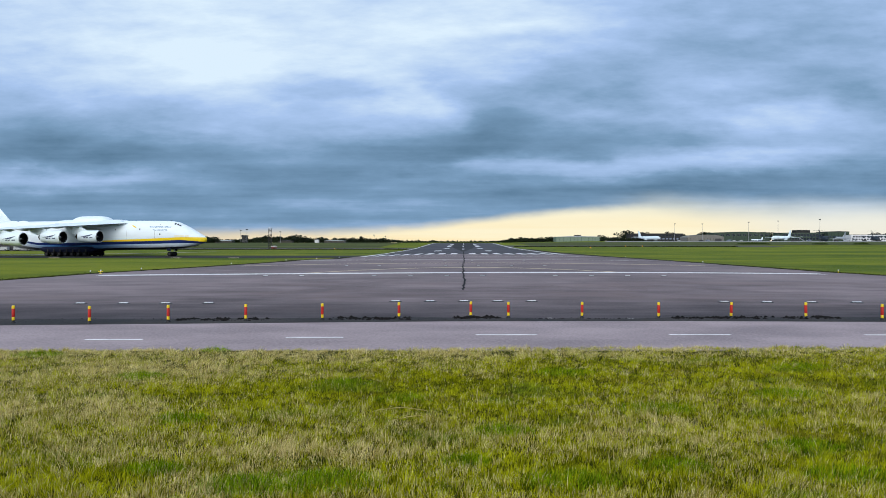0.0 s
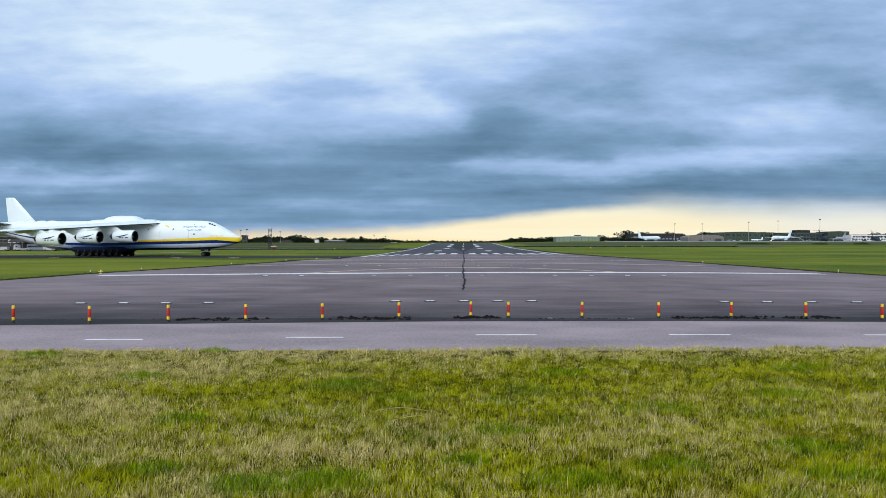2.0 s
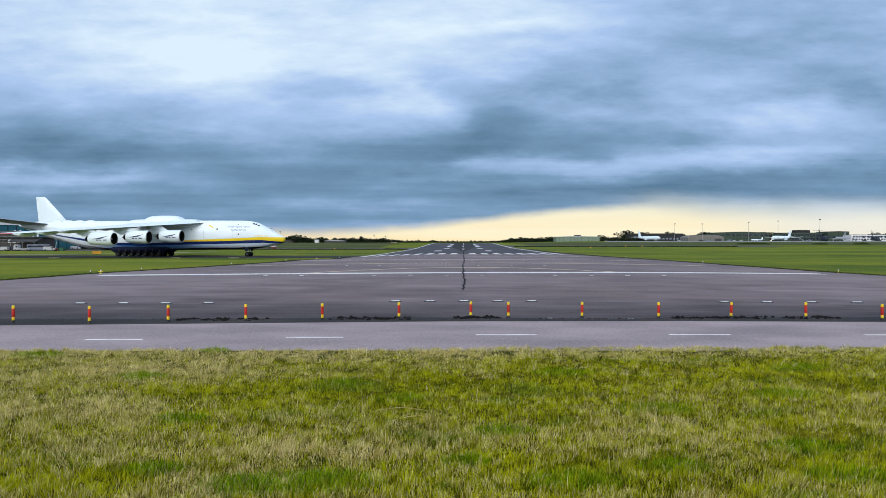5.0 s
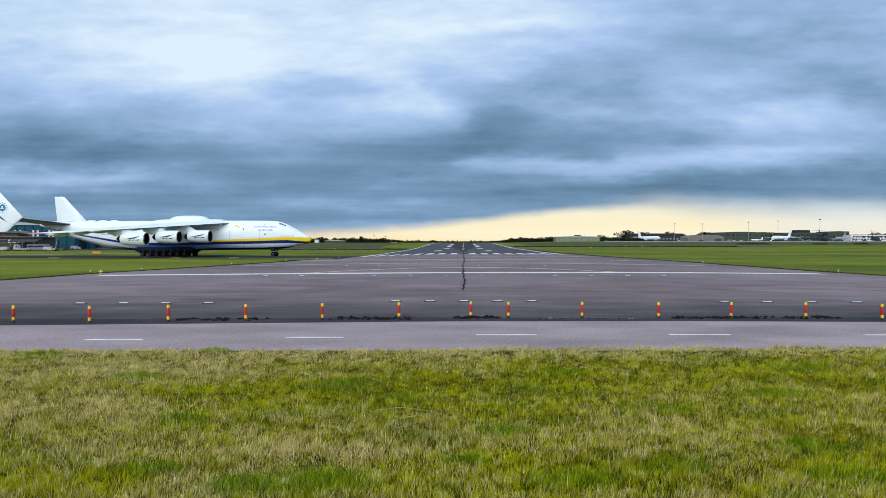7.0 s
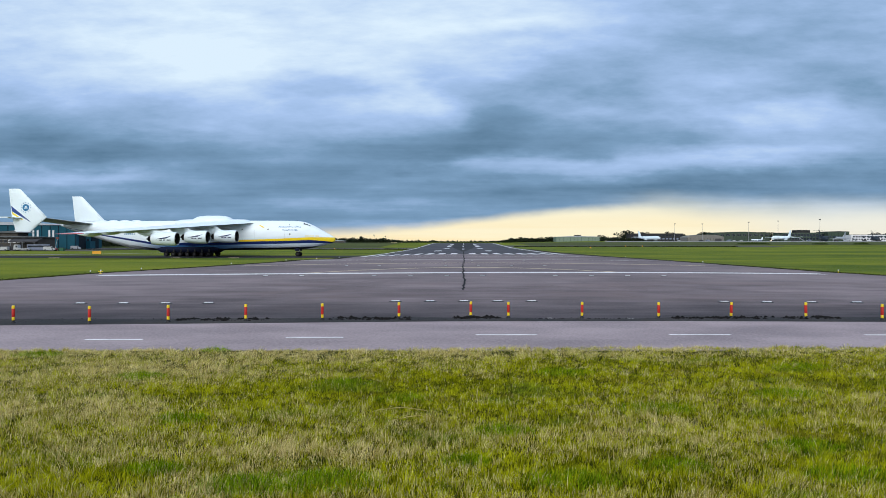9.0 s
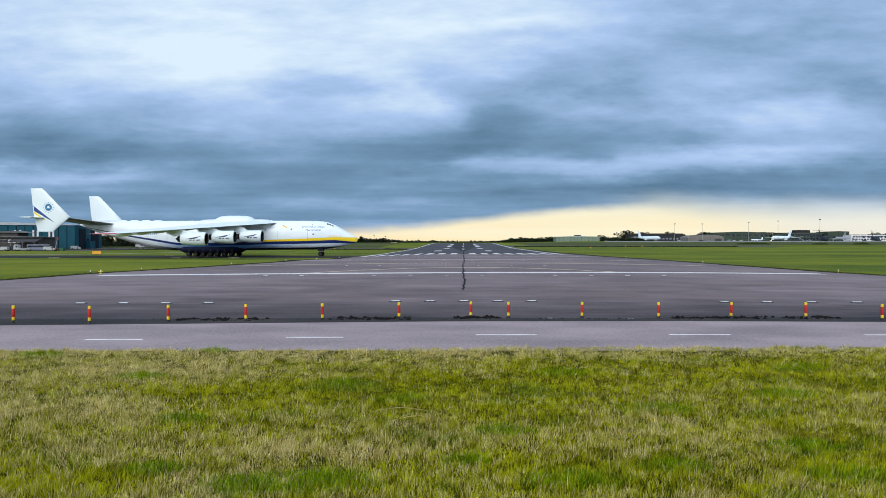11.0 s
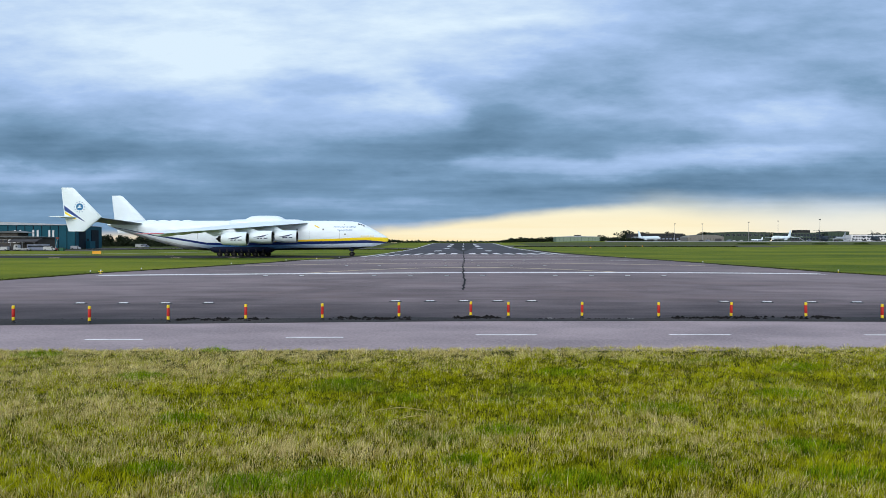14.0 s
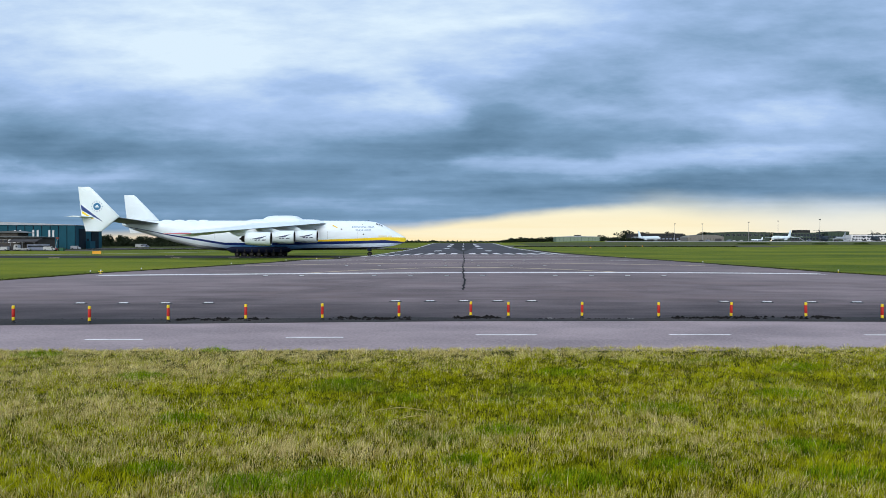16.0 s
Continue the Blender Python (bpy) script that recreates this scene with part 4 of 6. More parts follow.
def block(name, w, d, h, wall, label, category, roof=None, pitch=0.0, ov=0.4, m=None):
    """A building on its own base: walls with plinth, roof with overhang; x along the front, y to the back."""
    e = empty(name, m)
    bm = bmesh.new()
    box(bm, -w / 2, w / 2, 0, d, -1.5, h)
    part("wall", bm, wall, e)
    bm = bmesh.new()
    prof = [(-w / 2 - ov, h + 0.003), (-w / 2 - ov, h + 0.3), (0, h + 0.3 + pitch), (w / 2 + ov, h + 0.3), (w / 2 + ov, h + 0.003)]
    if pitch > 3:
        prof = [(-w / 2 - ov, h + 0.003)] + [(-(w / 2 + ov) * math.cos(a), h + 0.2 + pitch * math.sin(a)) for a in [math.pi * k / 14 for k in range(15)]] + [(w / 2 + ov, h + 0.003)]
    rings(bm, [[(x, y, z) for x, z in prof] for y in (-ov, d + ov)])
    part("roof", bm, roof or M["roof_dark"], e)
    return tagged(e, label, category)


def windows(e, xs, z0, z1, w, y=-0.0, mat=None, frame_mat=None):
    for x in xs:
        bm = bmesh.new()
        box(bm, x - w / 2, x + w / 2, y - 0.06, y + 0.05, z0, z1)
        wd = part("window", bm, mat or M["glass_dark"], e, "glazed window pane")
        bm = bmesh.new()
        for a, b, c, d in ((x - w / 2 - 0.1, x + w / 2 + 0.1, z1, z1 + 0.12), (x - w / 2 - 0.1, x + w / 2 + 0.1, z0 - 0.12, z0)):
            box(bm, a, b, y - 0.12, y + 0.05, c, d)
        part("frame", bm, frame_mat or M["steel"], wd)


def ribs(e, w, h, step, mat, y=0.0, x0=None):
    n = int(w / step)
    for k in range(n + 1):
        x = -w / 2 + k * step
        bm = bmesh.new()
        box(bm, x - 0.14, x + 0.14, y - 0.18, y, 0.0, h)
        part("rib", bm, mat, e)


# teal hangar
hangar = block("hangar", 84, 42, 13.2, M["teal_clad"], "large teal clad aircraft hangar with pale roof", "hangar", M["roof_grey"], 1.6, 0.5)
hangar.matrix_basis = pose(-243.9, 347.7, land(-205, 352), 0, 0, 10)
ribs(hangar, 84, 13.1, 4.2, M["teal_dark"])
for x in (12, 14.5, 21.0, 23.2, 29.0, 31.0, -4, -6):
    bm = bmesh.new()
    box(bm, x - 0.45, x + 0.45, -0.26, -0.02, 2.0, 10.5, 0.04)
    part("light_strip", bm, M["wall_white"], hangar, "tall pale translucent wall strip")
# near-black panels on the gable paint the unlit door openings
for y0, y1, z1 in ((5, 15, 11.5), (17, 20, 6.0), (24, 36, 11.2)):
    bm = bmesh.new()
    box(bm, 41.9, 42.25, y0, y1, 0.1, z1, 0.03)
    part("door", bm, M["teal_dark"], hangar, "dark panel painting an unlit hangar door opening")
bm = bmesh.new()
box(bm, 41.9, 44.5, 15.5, 23.5, 0.0, 4.5, 0.05)
part("annex", bm, M["teal_clad"], hangar, "low teal side annex")

# low terminal building beside it
term = block("terminal_building", 30, 16, 6.3, M["wall_beige"], "grey-beige low airfield building with canopy", "building", M["roof_mid"], 0.5, 1.2, pose(-215.5, 318, land(-205, 318), 0, 0, 4))
windows(term, [-13 + 2.1 * k for k in range(7)] + [10.1, 12.2], 3.7, 5.2, 1.5)
# white lens material paints these four panes as brightly lit
windows(term, [1.7 + 2.1 * k for k in range(4)], 3.7, 5.2, 1.5, mat=M["lens_white"])
bm = bmesh.new()
rings(bm, [[(x, y, z) for y, z in ((-5.5, 4.0), (-5.5, 4.3), (0, 5.9), (0, 5.5))] for x in (4, 17)])
part("canopy", bm, M["roof_dark"], term, "dark sloping canopy")
for x in (5, 10.5, 16):
    bm = bmesh.new()
    cyl(bm, 0.14, 0.14, -0.4, 4.1, 10, Matrix.Translation((x, -5.2, 0)))
    part("canopy_post", bm, M["steel"], term)
bm = bmesh.new()
box(bm, -6, 4, 3, 12, 6.5, 8.6, 0.1)
part("upper_storey", bm, M["wall_beige"], term, "set-back upper storey")
bm = bmesh.new()
rings(bm, [[(x, y, z) for x, z in ((-9, 8.6), (-9, 8.9), (2, 9.7), (7, 8.7), (7, 8.6))] for y in (2, 13)])
part("upper_roof", bm, M["roof_mid"], term, "pale sloping upper roof")
for x, w in ((6.5, 2.6), (11.5, 3.4), (-3, 3), (-9, 3)):
    bm = bmesh.new()
    box(bm, x - w / 2, x + w / 2, -0.08, 0.02, 0.0, 2.9, 0.02)
    part("door", bm, M["roof_dark"], term, "dark ground-floor door")


# vehicles
def van(name, ln, h, paint, m, label, category, cab=1.6, box_h=None, window_band=False):
    e = empty(name, m)
    bm = bmesh.new()
    w = min(2.3, 0.42 * h + 0.9)
    side = [(-ln / 2, 0.35), (-ln / 2, h), (ln / 2 - cab, h), (ln / 2 - cab * 0.45, h * 0.62), (ln / 2 - 0.05, h * 0.5), (ln / 2, 0.35)]
    if box_h:
        side = [(-ln / 2, 0.6), (-ln / 2, box_h), (ln / 2 - cab, box_h), (ln / 2 - cab, h), (ln / 2 - 0.25, h), (ln / 2, h * 0.55), (ln / 2, 0.4), (ln / 2 - cab, 0.6)]
    rings(bm, [[(x, y, z) for x, z in side] for y in (-w / 2, w / 2)])
    bmesh.ops.bevel(bm, geom=bm.edges[:], offset=0.06, segments=2, affect="EDGES")
    body = part("body", bm, paint, e)
    bm = bmesh.new()
    if window_band:
        box(bm, -ln / 2 + 0.4, ln / 2 - 0.5, -w / 2 - 0.02, w / 2 + 0.02, h * 0.52, h * 0.82, 0.02)
    else:
        box(bm, ln / 2 - cab * 0.92, ln / 2 - cab * 0.5, -w / 2 - 0.02, w / 2 + 0.02, h * 0.55, h * 0.85, 0.02)
    part("window", bm, M["glass_dark"], body, "dark side glass")
    for x in (-ln / 2 + 0.9, ln / 2 - 0.9):
        for y in (-w / 2 + 0.1, w / 2 - 0.1):
            bm = bmesh.new()
            cyl(bm, 0.4, 0.4, -0.13, 0.13, 16, pose(x, y, 0.4, 90))
            wh = part("wheel", bm, M["rubber"], e)
            bm = bmesh.new()
            cyl(bm, 0.2, 0.2, -0.14, 0.14, 12, pose(x, y, 0.4, 90))
            part("rim", bm, M["steel"], wh)
    return tagged(e, label, category)


van("truck", 7.5, 2.9, M["van_white"], on_land(-195.6, 300, 178), "white flatbed truck parked before the building", "truck", 2.0, 1.1)
van("coach", 10.5, 3.0, M["van_blue"], on_land(-191.5, 306, 3), "grey-blue coach with dark window band", "coach", 1.2, window_band=True)
van("van", 5.0, 2.0, M["van_white"], on_land(-181.8, 298, 6), "white van parked on the apron", "van")
van("van", 4.6, 1.9, M["van_white"], on_land(-204.6, 300, 180), "white van beside the low building", "van")
van("van", 5.5, 2.4, M["roof_dark"], on_land(-202.9, 303, 0), "dark van parked on the apron", "van")
van("van", 4.8, 2.0, M["van_white"], on_land(-196.5, 345, 0), "small white van by the hangar corner", "van")


def cherry_picker(m):
    e = empty("lift_truck", m)
    bm = bmesh.new()
    box(bm, -1.3, 1.3, -0.9, 0.9, 0.35, 1.2, 0.08)
    part("chassis", bm, M["red_paint"], e, "red lift chassis")
    bm = bmesh.new()
    cyl(bm, 0.12, 0.1, 0, 4.6, 10, pose(0, 0, 1.1, 0, 12, 0))
    part("boom", bm, M["van_white"], e, "raised white boom")
    bm = bmesh.new()
    box(bm, 0.6, 1.5, -0.5, 0.5, 5.4, 6.3, 0.05)
    part("basket", bm, M["red_paint"], e, "red work basket")
    for x in (-0.9, 0.9):
        for y in (-0.9, 0.9):
            bm = bmesh.new()
            cyl(bm, 0.36, 0.36, -0.12, 0.12, 14, pose(x, y, 0.36, 90))
            part("wheel", bm, M["rubber"], e)
    return tagged(e, "red and white boom lift with raised arm", "boom lift")


cherry_picker(on_land(-179.8, 299, 0))


def skip_bin(x, y):
    e = empty("waste_bin", on_land(x, y))
    bm = bmesh.new()
    rings(bm, [[(-1, -0.7, 0), (1, -0.7, 0), (1, 0.7, 0), (-1, 0.7, 0)], [(-1.2, -0.85, 1.4), (1.2, -0.85, 1.4), (1.2, 0.85, 1.4), (-1.2, 0.85, 1.4)]])
    part("bin_body", bm, M["green_paint"], e)
    bm = bmesh.new()
    box(bm, -1.25, 1.25, -0.9, 0.9, 1.4, 1.52, 0.04)
    part("lid", bm, M["roof_dark"], e, "dark bin lid")
    return tagged(e, "green metal waste bin on the apron", "bin")


skip_bin(-177.5, 300)
skip_bin(-191.3, 310)


# signs beside the taxiways
def taxi_sign(x, y, w, h, mat, label):
    e = empty("taxiway_sign", on_land(x, y))
    bm = bmesh.new()
    box(bm, -w / 2, w / 2, -0.12, 0.12, 0.25, 0.25 + h, 0.03)
    part("panel", bm, mat, e)
    for s in (-0.38, 0.38):
        bm = bmesh.new()
        cyl(bm, 0.05, 0.05, -0.02, 0.3, 8, Matrix.Translation((s * w, 0, 0)))
        part("leg", bm, M["steel"], e)
    return tagged(e, label, "airfield sign", "signs beside the taxiways")


taxi_sign(-113.4, 211, 2.9, 0.95, M["orange_paint"], "orange-yellow taxiway sign panel in the grass")
taxi_sign(75.5, 330, 0.7, 0.7, M["orange_paint"], "small orange sign in the grass")
taxi_sign(111.8, 395, 0.6, 0.6, M["orange_paint"], "small orange sign in the grass")
taxi_sign(122.2, 395, 0.6, 0.6, M["orange_paint"], "small orange sign in the grass")
taxi_sign(-57.2, 340, 0.5, 0.6, M["orange_paint"], "small orange sign in the grass")
for px, yy in ((-96.5, 160.0), (-66.5, 160.5), (-52, 160.2), (-84, 198.0)):
    e = empty("taxiway_marker_plate", on_land(px, yy))
    bm = bmesh.new()
    box(bm, -1.2, 1.2, -0.5, 0.5, 0.0, 0.09, 0.02)
    part("plate", bm, M["yellow_line"], e)
    tagged(e, "low pale yellow marker plate beside the taxiway", "marker plate", "marker plates by the taxiway")


# masts
def mast(x, y, h, heads, label):
    e = empty("floodlight_mast", on_land(x, y))
    bm = bmesh.new()
    cyl(bm, 0.3, 0.14, -0.5, h, 12)
    part("pole", bm, M["steel"], e)
    bm = bmesh.new()
    cyl(bm, 0.9, 0.9, h - 1.0, h - 0.75, 14)
    part("head_ring", bm, M["steel"], e)
    for k in range(heads):
        a = 2 * math.pi * k / heads
        bm = bmesh.new()
        box(bm, 0.6, 1.2, -0.3, 0.3, h - 0.75, h, 0.05, Matrix.Rotation(a, 4, "Z"))
        part("floodlight", bm, M["dark_metal"], e)
    return tagged(e, label, "floodlight mast", "floodlight masts")


for px, yt, d in ((-251.0, 20.4, 800), (-243.3, 21.1, 800), (-201.9, 18.3, 800), (-106.9, 16.9, 1000), (-89.4, 15.1, 1000), (345.0, 33.2, 960), (386.2, 33.2, 960), (445.7, 35.0, 940), (488.5, 36.7, 940), (537.8, 38.4, 920)):
    mast(px, d, yt - land(px, d), 6, "tall grey floodlight mast on the airfield")


def lattice_tower(x, y, h):
    e = empty("lattice_tower", on_land(x, y))
    bm = bmesh.new()
    for sx in (-0.7, 0.7):
        for sy in (-0.7, 0.7):
            box(bm, sx - 0.05, sx + 0.05, sy - 0.05, sy + 0.05, -0.3, h)
    part("legs", bm, M["dark_metal"], e)
    for k in range(int(h / 1.4)):
        bm = bmesh.new()
        z = k * 1.4
        for s in (-1, 1):
            box(bm, -0.05, 0.05, -0.05, 0.05, -0.98, 0.98, 0, pose(0, 0.7, z + 0.7, 0, 45 * s))
            box(bm, -0.05, 0.05, -0.05, 0.05, -0.98, 0.98, 0, pose(0, -0.7, z + 0.7, 0, 45 * s))
            box(bm, -0.05, 0.05, -0.05, 0.05, -0.98, 0.98, 0, pose(0.7, 0, z + 0.7, 45 * s))
            box(bm, -0.05, 0.05, -0.05, 0.05, -0.98, 0.98, 0, pose(-0.7, 0, z + 0.7, 45 * s))
        part("bracing", bm, M["wall_white"] if k == 6 else M["dark_metal"], e)
    bm = bmesh.new()
    box(bm, -0.9, 0.9, -0.9, 0.9, h, h + 0.25, 0.04)
    part("platform", bm, M["wall_white"], e)
    return tagged(e, "slim dark lattice tower with pale top platform", "lattice tower")


lattice_tower(-99.8, 372, 11.8)
hut = block("equipment_hut", 2.4, 2.2, 1.3, M["red_paint"], "small red equipment hut with pale roof", "hut", M["wall_white"], 0.2, 0.2, on_land(-96.2, 366))
windows(hut, [0.6], 0.5, 1.1, 0.6)
tower = block("control_tower", 6, 6, 7.0, M["wall_brown"], "squat dark control tower with glazed top", "control tower", None, 0.2, 0.3, on_land(-246.8, 800))
bm = bmesh.new()
box(bm, -3.4, 3.4, -0.4, 6.4, 7.4, 9.6, 0.1)
part("glazed_cab", bm, M["glass_dark"], tower, "dark glazed tower cab")
windows(tower, [-1.8, 0, 1.8], 4.5, 5.8, 1.0)
windows(tower, [-1.8, 0, 1.8], 1.6, 2.9, 1.0)
block("shed", 4, 5, 3.6, M["wall_white"], "small white shed among the trees", "shed", None, 0.6, 0.3, on_land(-137.4, 700))
block("shed", 26, 12, 2.4, M["wall_beige"], "long low grey shed before the trees", "shed", M["roof_grey"], 0.8, 0.4, on_land(-138.0, 820))
block("shed", 20, 10, 2.2, M["wall_beige"], "long low grey shed before the trees", "shed", M["roof_grey"], 1.0, 0.4, on_land(-265.9, 780))
block("shed", 18, 10, 2.2, M["wall_beige"], "long low grey shed before the trees", "shed", M["roof_dark"], 1.0, 0.4, on_land(-205.4, 840))
van("van", 5, 2.2, M["van_white"], on_land(-185.6, 395, 0), "white van near the far trees", "van")
van("van", 5, 2.2, M["van_blue"], on_land(-183.7, 397, 0), "grey van near the far trees", "van")

# buildings along the far apron
shed = block("green_shed", 68, 24, 7.0, M["wall_pale"], "pale grey-green long shed with low roof", "shed", M["roof_grey"], 1.0, 0.4, on_land(209.5, 1000))
ribs(shed, 68, 6.9, 5.6, M["wall_green"])
bm = bmesh.new()
box(bm, -3, 6, 8, 14, 7.2, 10.0, 0.1)
part("roof_unit", bm, M["wall_brown"], shed, "dark roof plant unit")
brown = block("brick_building", 92, 22, 13.0, M["wall_brown"], "long dark brick airfield building with windows", "building", None, 0.2, 0.5, on_land(367.7, 1110))
windows(brown, [-42 + 6 * k for k in range(15)], 8.2, 10.6, 3.6, mat=M["glass_dark"], frame_mat=M["wall_beige"])
windows(brown, [-42 + 6 * k for k in range(15)], 3.0, 5.6, 3.6, mat=M["van_blue"], frame_mat=M["wall_beige"])
for w, h, d in ((56, 5.2, 985),):
    arch = block("arched_hangar", w, 30, h, M["wall_tan"], "low beige arched hangar with ribbed roof", "hangar", M["wall_tan"], 4.6, 0.3, on_land(401.4, d))
    ribs(arch, w, 4.4, 4.4, M["wall_brown"])
    bm = bmesh.new()
    box(bm, 14, 24, -0.25, 0.0, 0.0, 4.0, 0.02)
    part("door", bm, M["roof_dark"], arch, "dark hangar door")
longh = block("green_hangar", 100, 40, 15.5, M["wall_green"], "long olive green hangar with ribbed walls", "hangar", M["wall_green"], 1.5, 0.5, on_land(537.8, 1160))
ribs(longh, 100, 15.4, 5.0, M["wall_brown"])
windows(longh, [-45 + 10 * k for k in range(10)], 10.0, 12.6, 6.0)
glas = block("glazed_building", 84, 30, 15.0, M["wall_green"], "green-grey airfield building with glazed upper storey", "building", None, 0.3, 0.6, on_land(646.1, 1150))
windows(glas, [-38 + 5.4 * k for k in range(15)], 9.0, 13.2, 4.4, mat=M["glass_dark"], frame_mat=M["wall_pale"])
windows(glas, [-38 + 5.4 * k for k in range(15)], 2.5, 6.2, 4.2, frame_mat=M["wall_pale"])
bm = bmesh.new()
box(bm, -14, 12, 6, 18, 15.4, 20.2, 0.1)
part("roof_unit", bm, M["wall_brown"], glas, "dark roof plant room")
box_h = block("green_hangar", 38, 36, 17.0, M["wall_green"], "tall plain olive green hangar", "hangar", None, 0.6, 0.4, on_land(699.4, 1140))
ribs(box_h, 38, 16.9, 6.3, M["wall_brown"])
whiteb = block("white_building", 110, 20, 10.5, M["wall_white"], "long white airfield building with dark windows", "building", None, 0.3, 0.5, on_land(725.6, 1060))
windows(whiteb, [-50 + 4.6 * k for k in range(22)], 6.2, 8.4, 3.0)
windows(whiteb, [-50 + 4.6 * k for k in range(22)], 2.0, 4.2, 3.0)


# parked aircraft
def airliner(m, ln, paint, tail_paint, label, high=False, engines=2):
    e = empty("parked_aircraft", m)
    r = 0.048 * ln if not high else 0.07 * ln
    zc = 0.095 * ln if not high else 0.092 * ln
    ang = [2 * math.pi * k / 20 for k in range(20)]
    bm = bmesh.new()
    prof = ((0.0, 0.05, -0.25), (-0.015, 0.42, -0.2), (-0.05, 0.8, -0.06), (-0.1, 1.0, 0), (-0.62, 1.0, 0), (-0.8, 0.72, 0.2), (-0.93, 0.35, 0.45), (-1.0, 0.08, 0.6))
    rings(bm, [[(ln * f, r * q * math.cos(a), zc + r * up + r * q * math.sin(a)) for a in ang] for f, q, up in prof])
    fus = part("fuselage", bm, paint, e, "", True)
    bm = bmesh.new()
    box(bm, -0.035 * ln, -0.022 * ln, -0.62 * r, 0.62 * r, zc + 0.16 * r, zc + 0.5 * r, 0.01 * ln)
    part("cockpit_window", bm, M["glass_dark"], fus, "dark cockpit glass")
    wz = zc + (0.9 * r if high else -0.5 * r)
    dih = -0.03 if high else 0.08
    for s in (-1, 1):
        bm = bmesh.new()
        rings(bm, [wing_loop(s * y * ln, -le * ln, -te * ln, th * ln, wz + dih * y * ln) for y, le, te, th in ((0.02, 0.33, 0.56, 0.03), (0.17, 0.43, 0.55, 0.02), (0.5, 0.58, 0.63, 0.01))])
        w = part("wing", bm, paint, e, "", True)
        for k in range(engines // 2):
            y = (0.16 + 0.13 * k) * ln
            bm = bmesh.new()
            rr = 0.026 * ln if not high else 0.028 * ln
            xx = -(0.37 + 0.07 * k) * ln
            zz = wz + dih * y - 0.035 * ln + (0.02 * ln if high else 0)
            rings(bm, [[(xx + ln * f, s * y + rr * q * math.cos(a), zz + rr * q * math.sin(a)) for a in ang[::2]] for f, q in ((-0.012, 0.2), (-0.01, 0.8), (0.0, 0.9), (-0.02, 1.0), (-0.07, 0.85), (-0.1, 0.4))])
            part("engine", bm, paint, e, "", True)
            bm = bmesh.new()
            box(bm, xx - 0.1 * ln, xx - 0.02 * ln, s * y - 0.2, s * y + 0.2, zz + 0.7 * rr, zz + 0.045 * ln)
            part("pylon", bm, paint, e)
        tz = zc + (0.24 * ln if high else 0.6 * r)
        bm = bmesh.new()
        rings(bm, [wing_loop(s * y * ln, -le * ln, -te * ln, th * ln, tz + (0 if high else 0.08 * y * ln), 0) for y, le, te, th in ((0.0, 0.86, 0.97, 0.01), (0.16, 0.94, 0.99, 0.004))])
        part("tailplane", bm, paint, e, "", True)
    bm = bmesh.new()
    top = (0.36 if high else 0.30) * ln
    loops = []
    for z, le, te, th in ((zc + 0.5 * r, -0.80, -0.96, 0.012), (top, -0.93, -1.0, 0.006)):
        f = foil(le * ln, te * ln, th * ln)
        loops.append([(x, t, z) for x, t in f] + [(x, -t, z) for x, t in f][::-1])
    rings(bm, loops)
    part("tail_fin", bm, tail_paint, e, "", True)
    for x, y in ((-0.12, 0.0), (-0.5, -0.07), (-0.5, 0.07)):
        bm = bmesh.new()
        cyl(bm, 0.18, 0.18, 0.4, zc, 8, Matrix.Translation((x * ln, y * ln, 0)))
        leg = part("gear_leg", bm, M["steel"], e)
        bm = bmesh.new()
        for dx in (-0.7, 0.7):
            cyl(bm, 0.55, 0.55, -0.6, 0.6, 12, pose(x * ln + dx, y * ln, 0.55, 90))
        part("wheel", bm, M["rubber"], leg)
    return tagged(e, label, "aircraft", "aircraft parked on the far apron")


airliner(on_land(348.3, 1035, -70), 57, M["air_white"], M["air_white"], "white twin-engined airliner parked before dark building")
airliner(on_land(502.4, 985, 215), 58, M["air_white"], M["air_white"], "white twin-engined airliner with tall white fin")
airliner(on_land(477.7, 1000, 190), 21, M["air_white"], M["air_white"], "small white jet parked on the apron")
airliner(on_land(524.5, 880, 252), 48, M["air_dark"], M["air_dark"], "dark grey high-wing military transport, nose towards the grass", True, 4)
airliner(on_land(626.5, 1030, 222), 52, M["air_grey"], M["air_grey"], "light grey twin-engined tanker aircraft parked")
airliner(on_land(606.6, 900, 245), 46, M["air_dark"], M["air_dark"], "dark grey high-wing military transport parked", True, 4)


def air_stairs(x, y, rz):
    e = empty("boarding_stairs", on_land(x, y, rz))
    bm = bmesh.new()
    rings(bm, [[(xx, yy, zz) for xx, zz in ((-4, 0.5), (-4, 1.0), (2.5, 5.2), (4, 5.2), (4, 4.6), (2.6, 4.6))] for yy in (-1.1, 1.1)])
    part("stair_flight", bm, M["van_white"], e, "white covered stair flight")
    for xx in (-2.5, 2.8):
        bm = bmesh.new()
        box(bm, xx - 0.12, xx + 0.12, -1.0, 1.0, 0.3, 4.6 if xx > 0 else 1.6)
        part("support", bm, M["steel"], e)
        bm = bmesh.new()
        cyl(bm, 0.35, 0.35, -1.1, 1.1, 12, pose(xx, 0, 0.35, 90))
        part("wheel", bm, M["rubber"], e)
    return tagged(e, "white mobile boarding stairs on the apron", "boarding stairs", "boarding stairs on the apron")


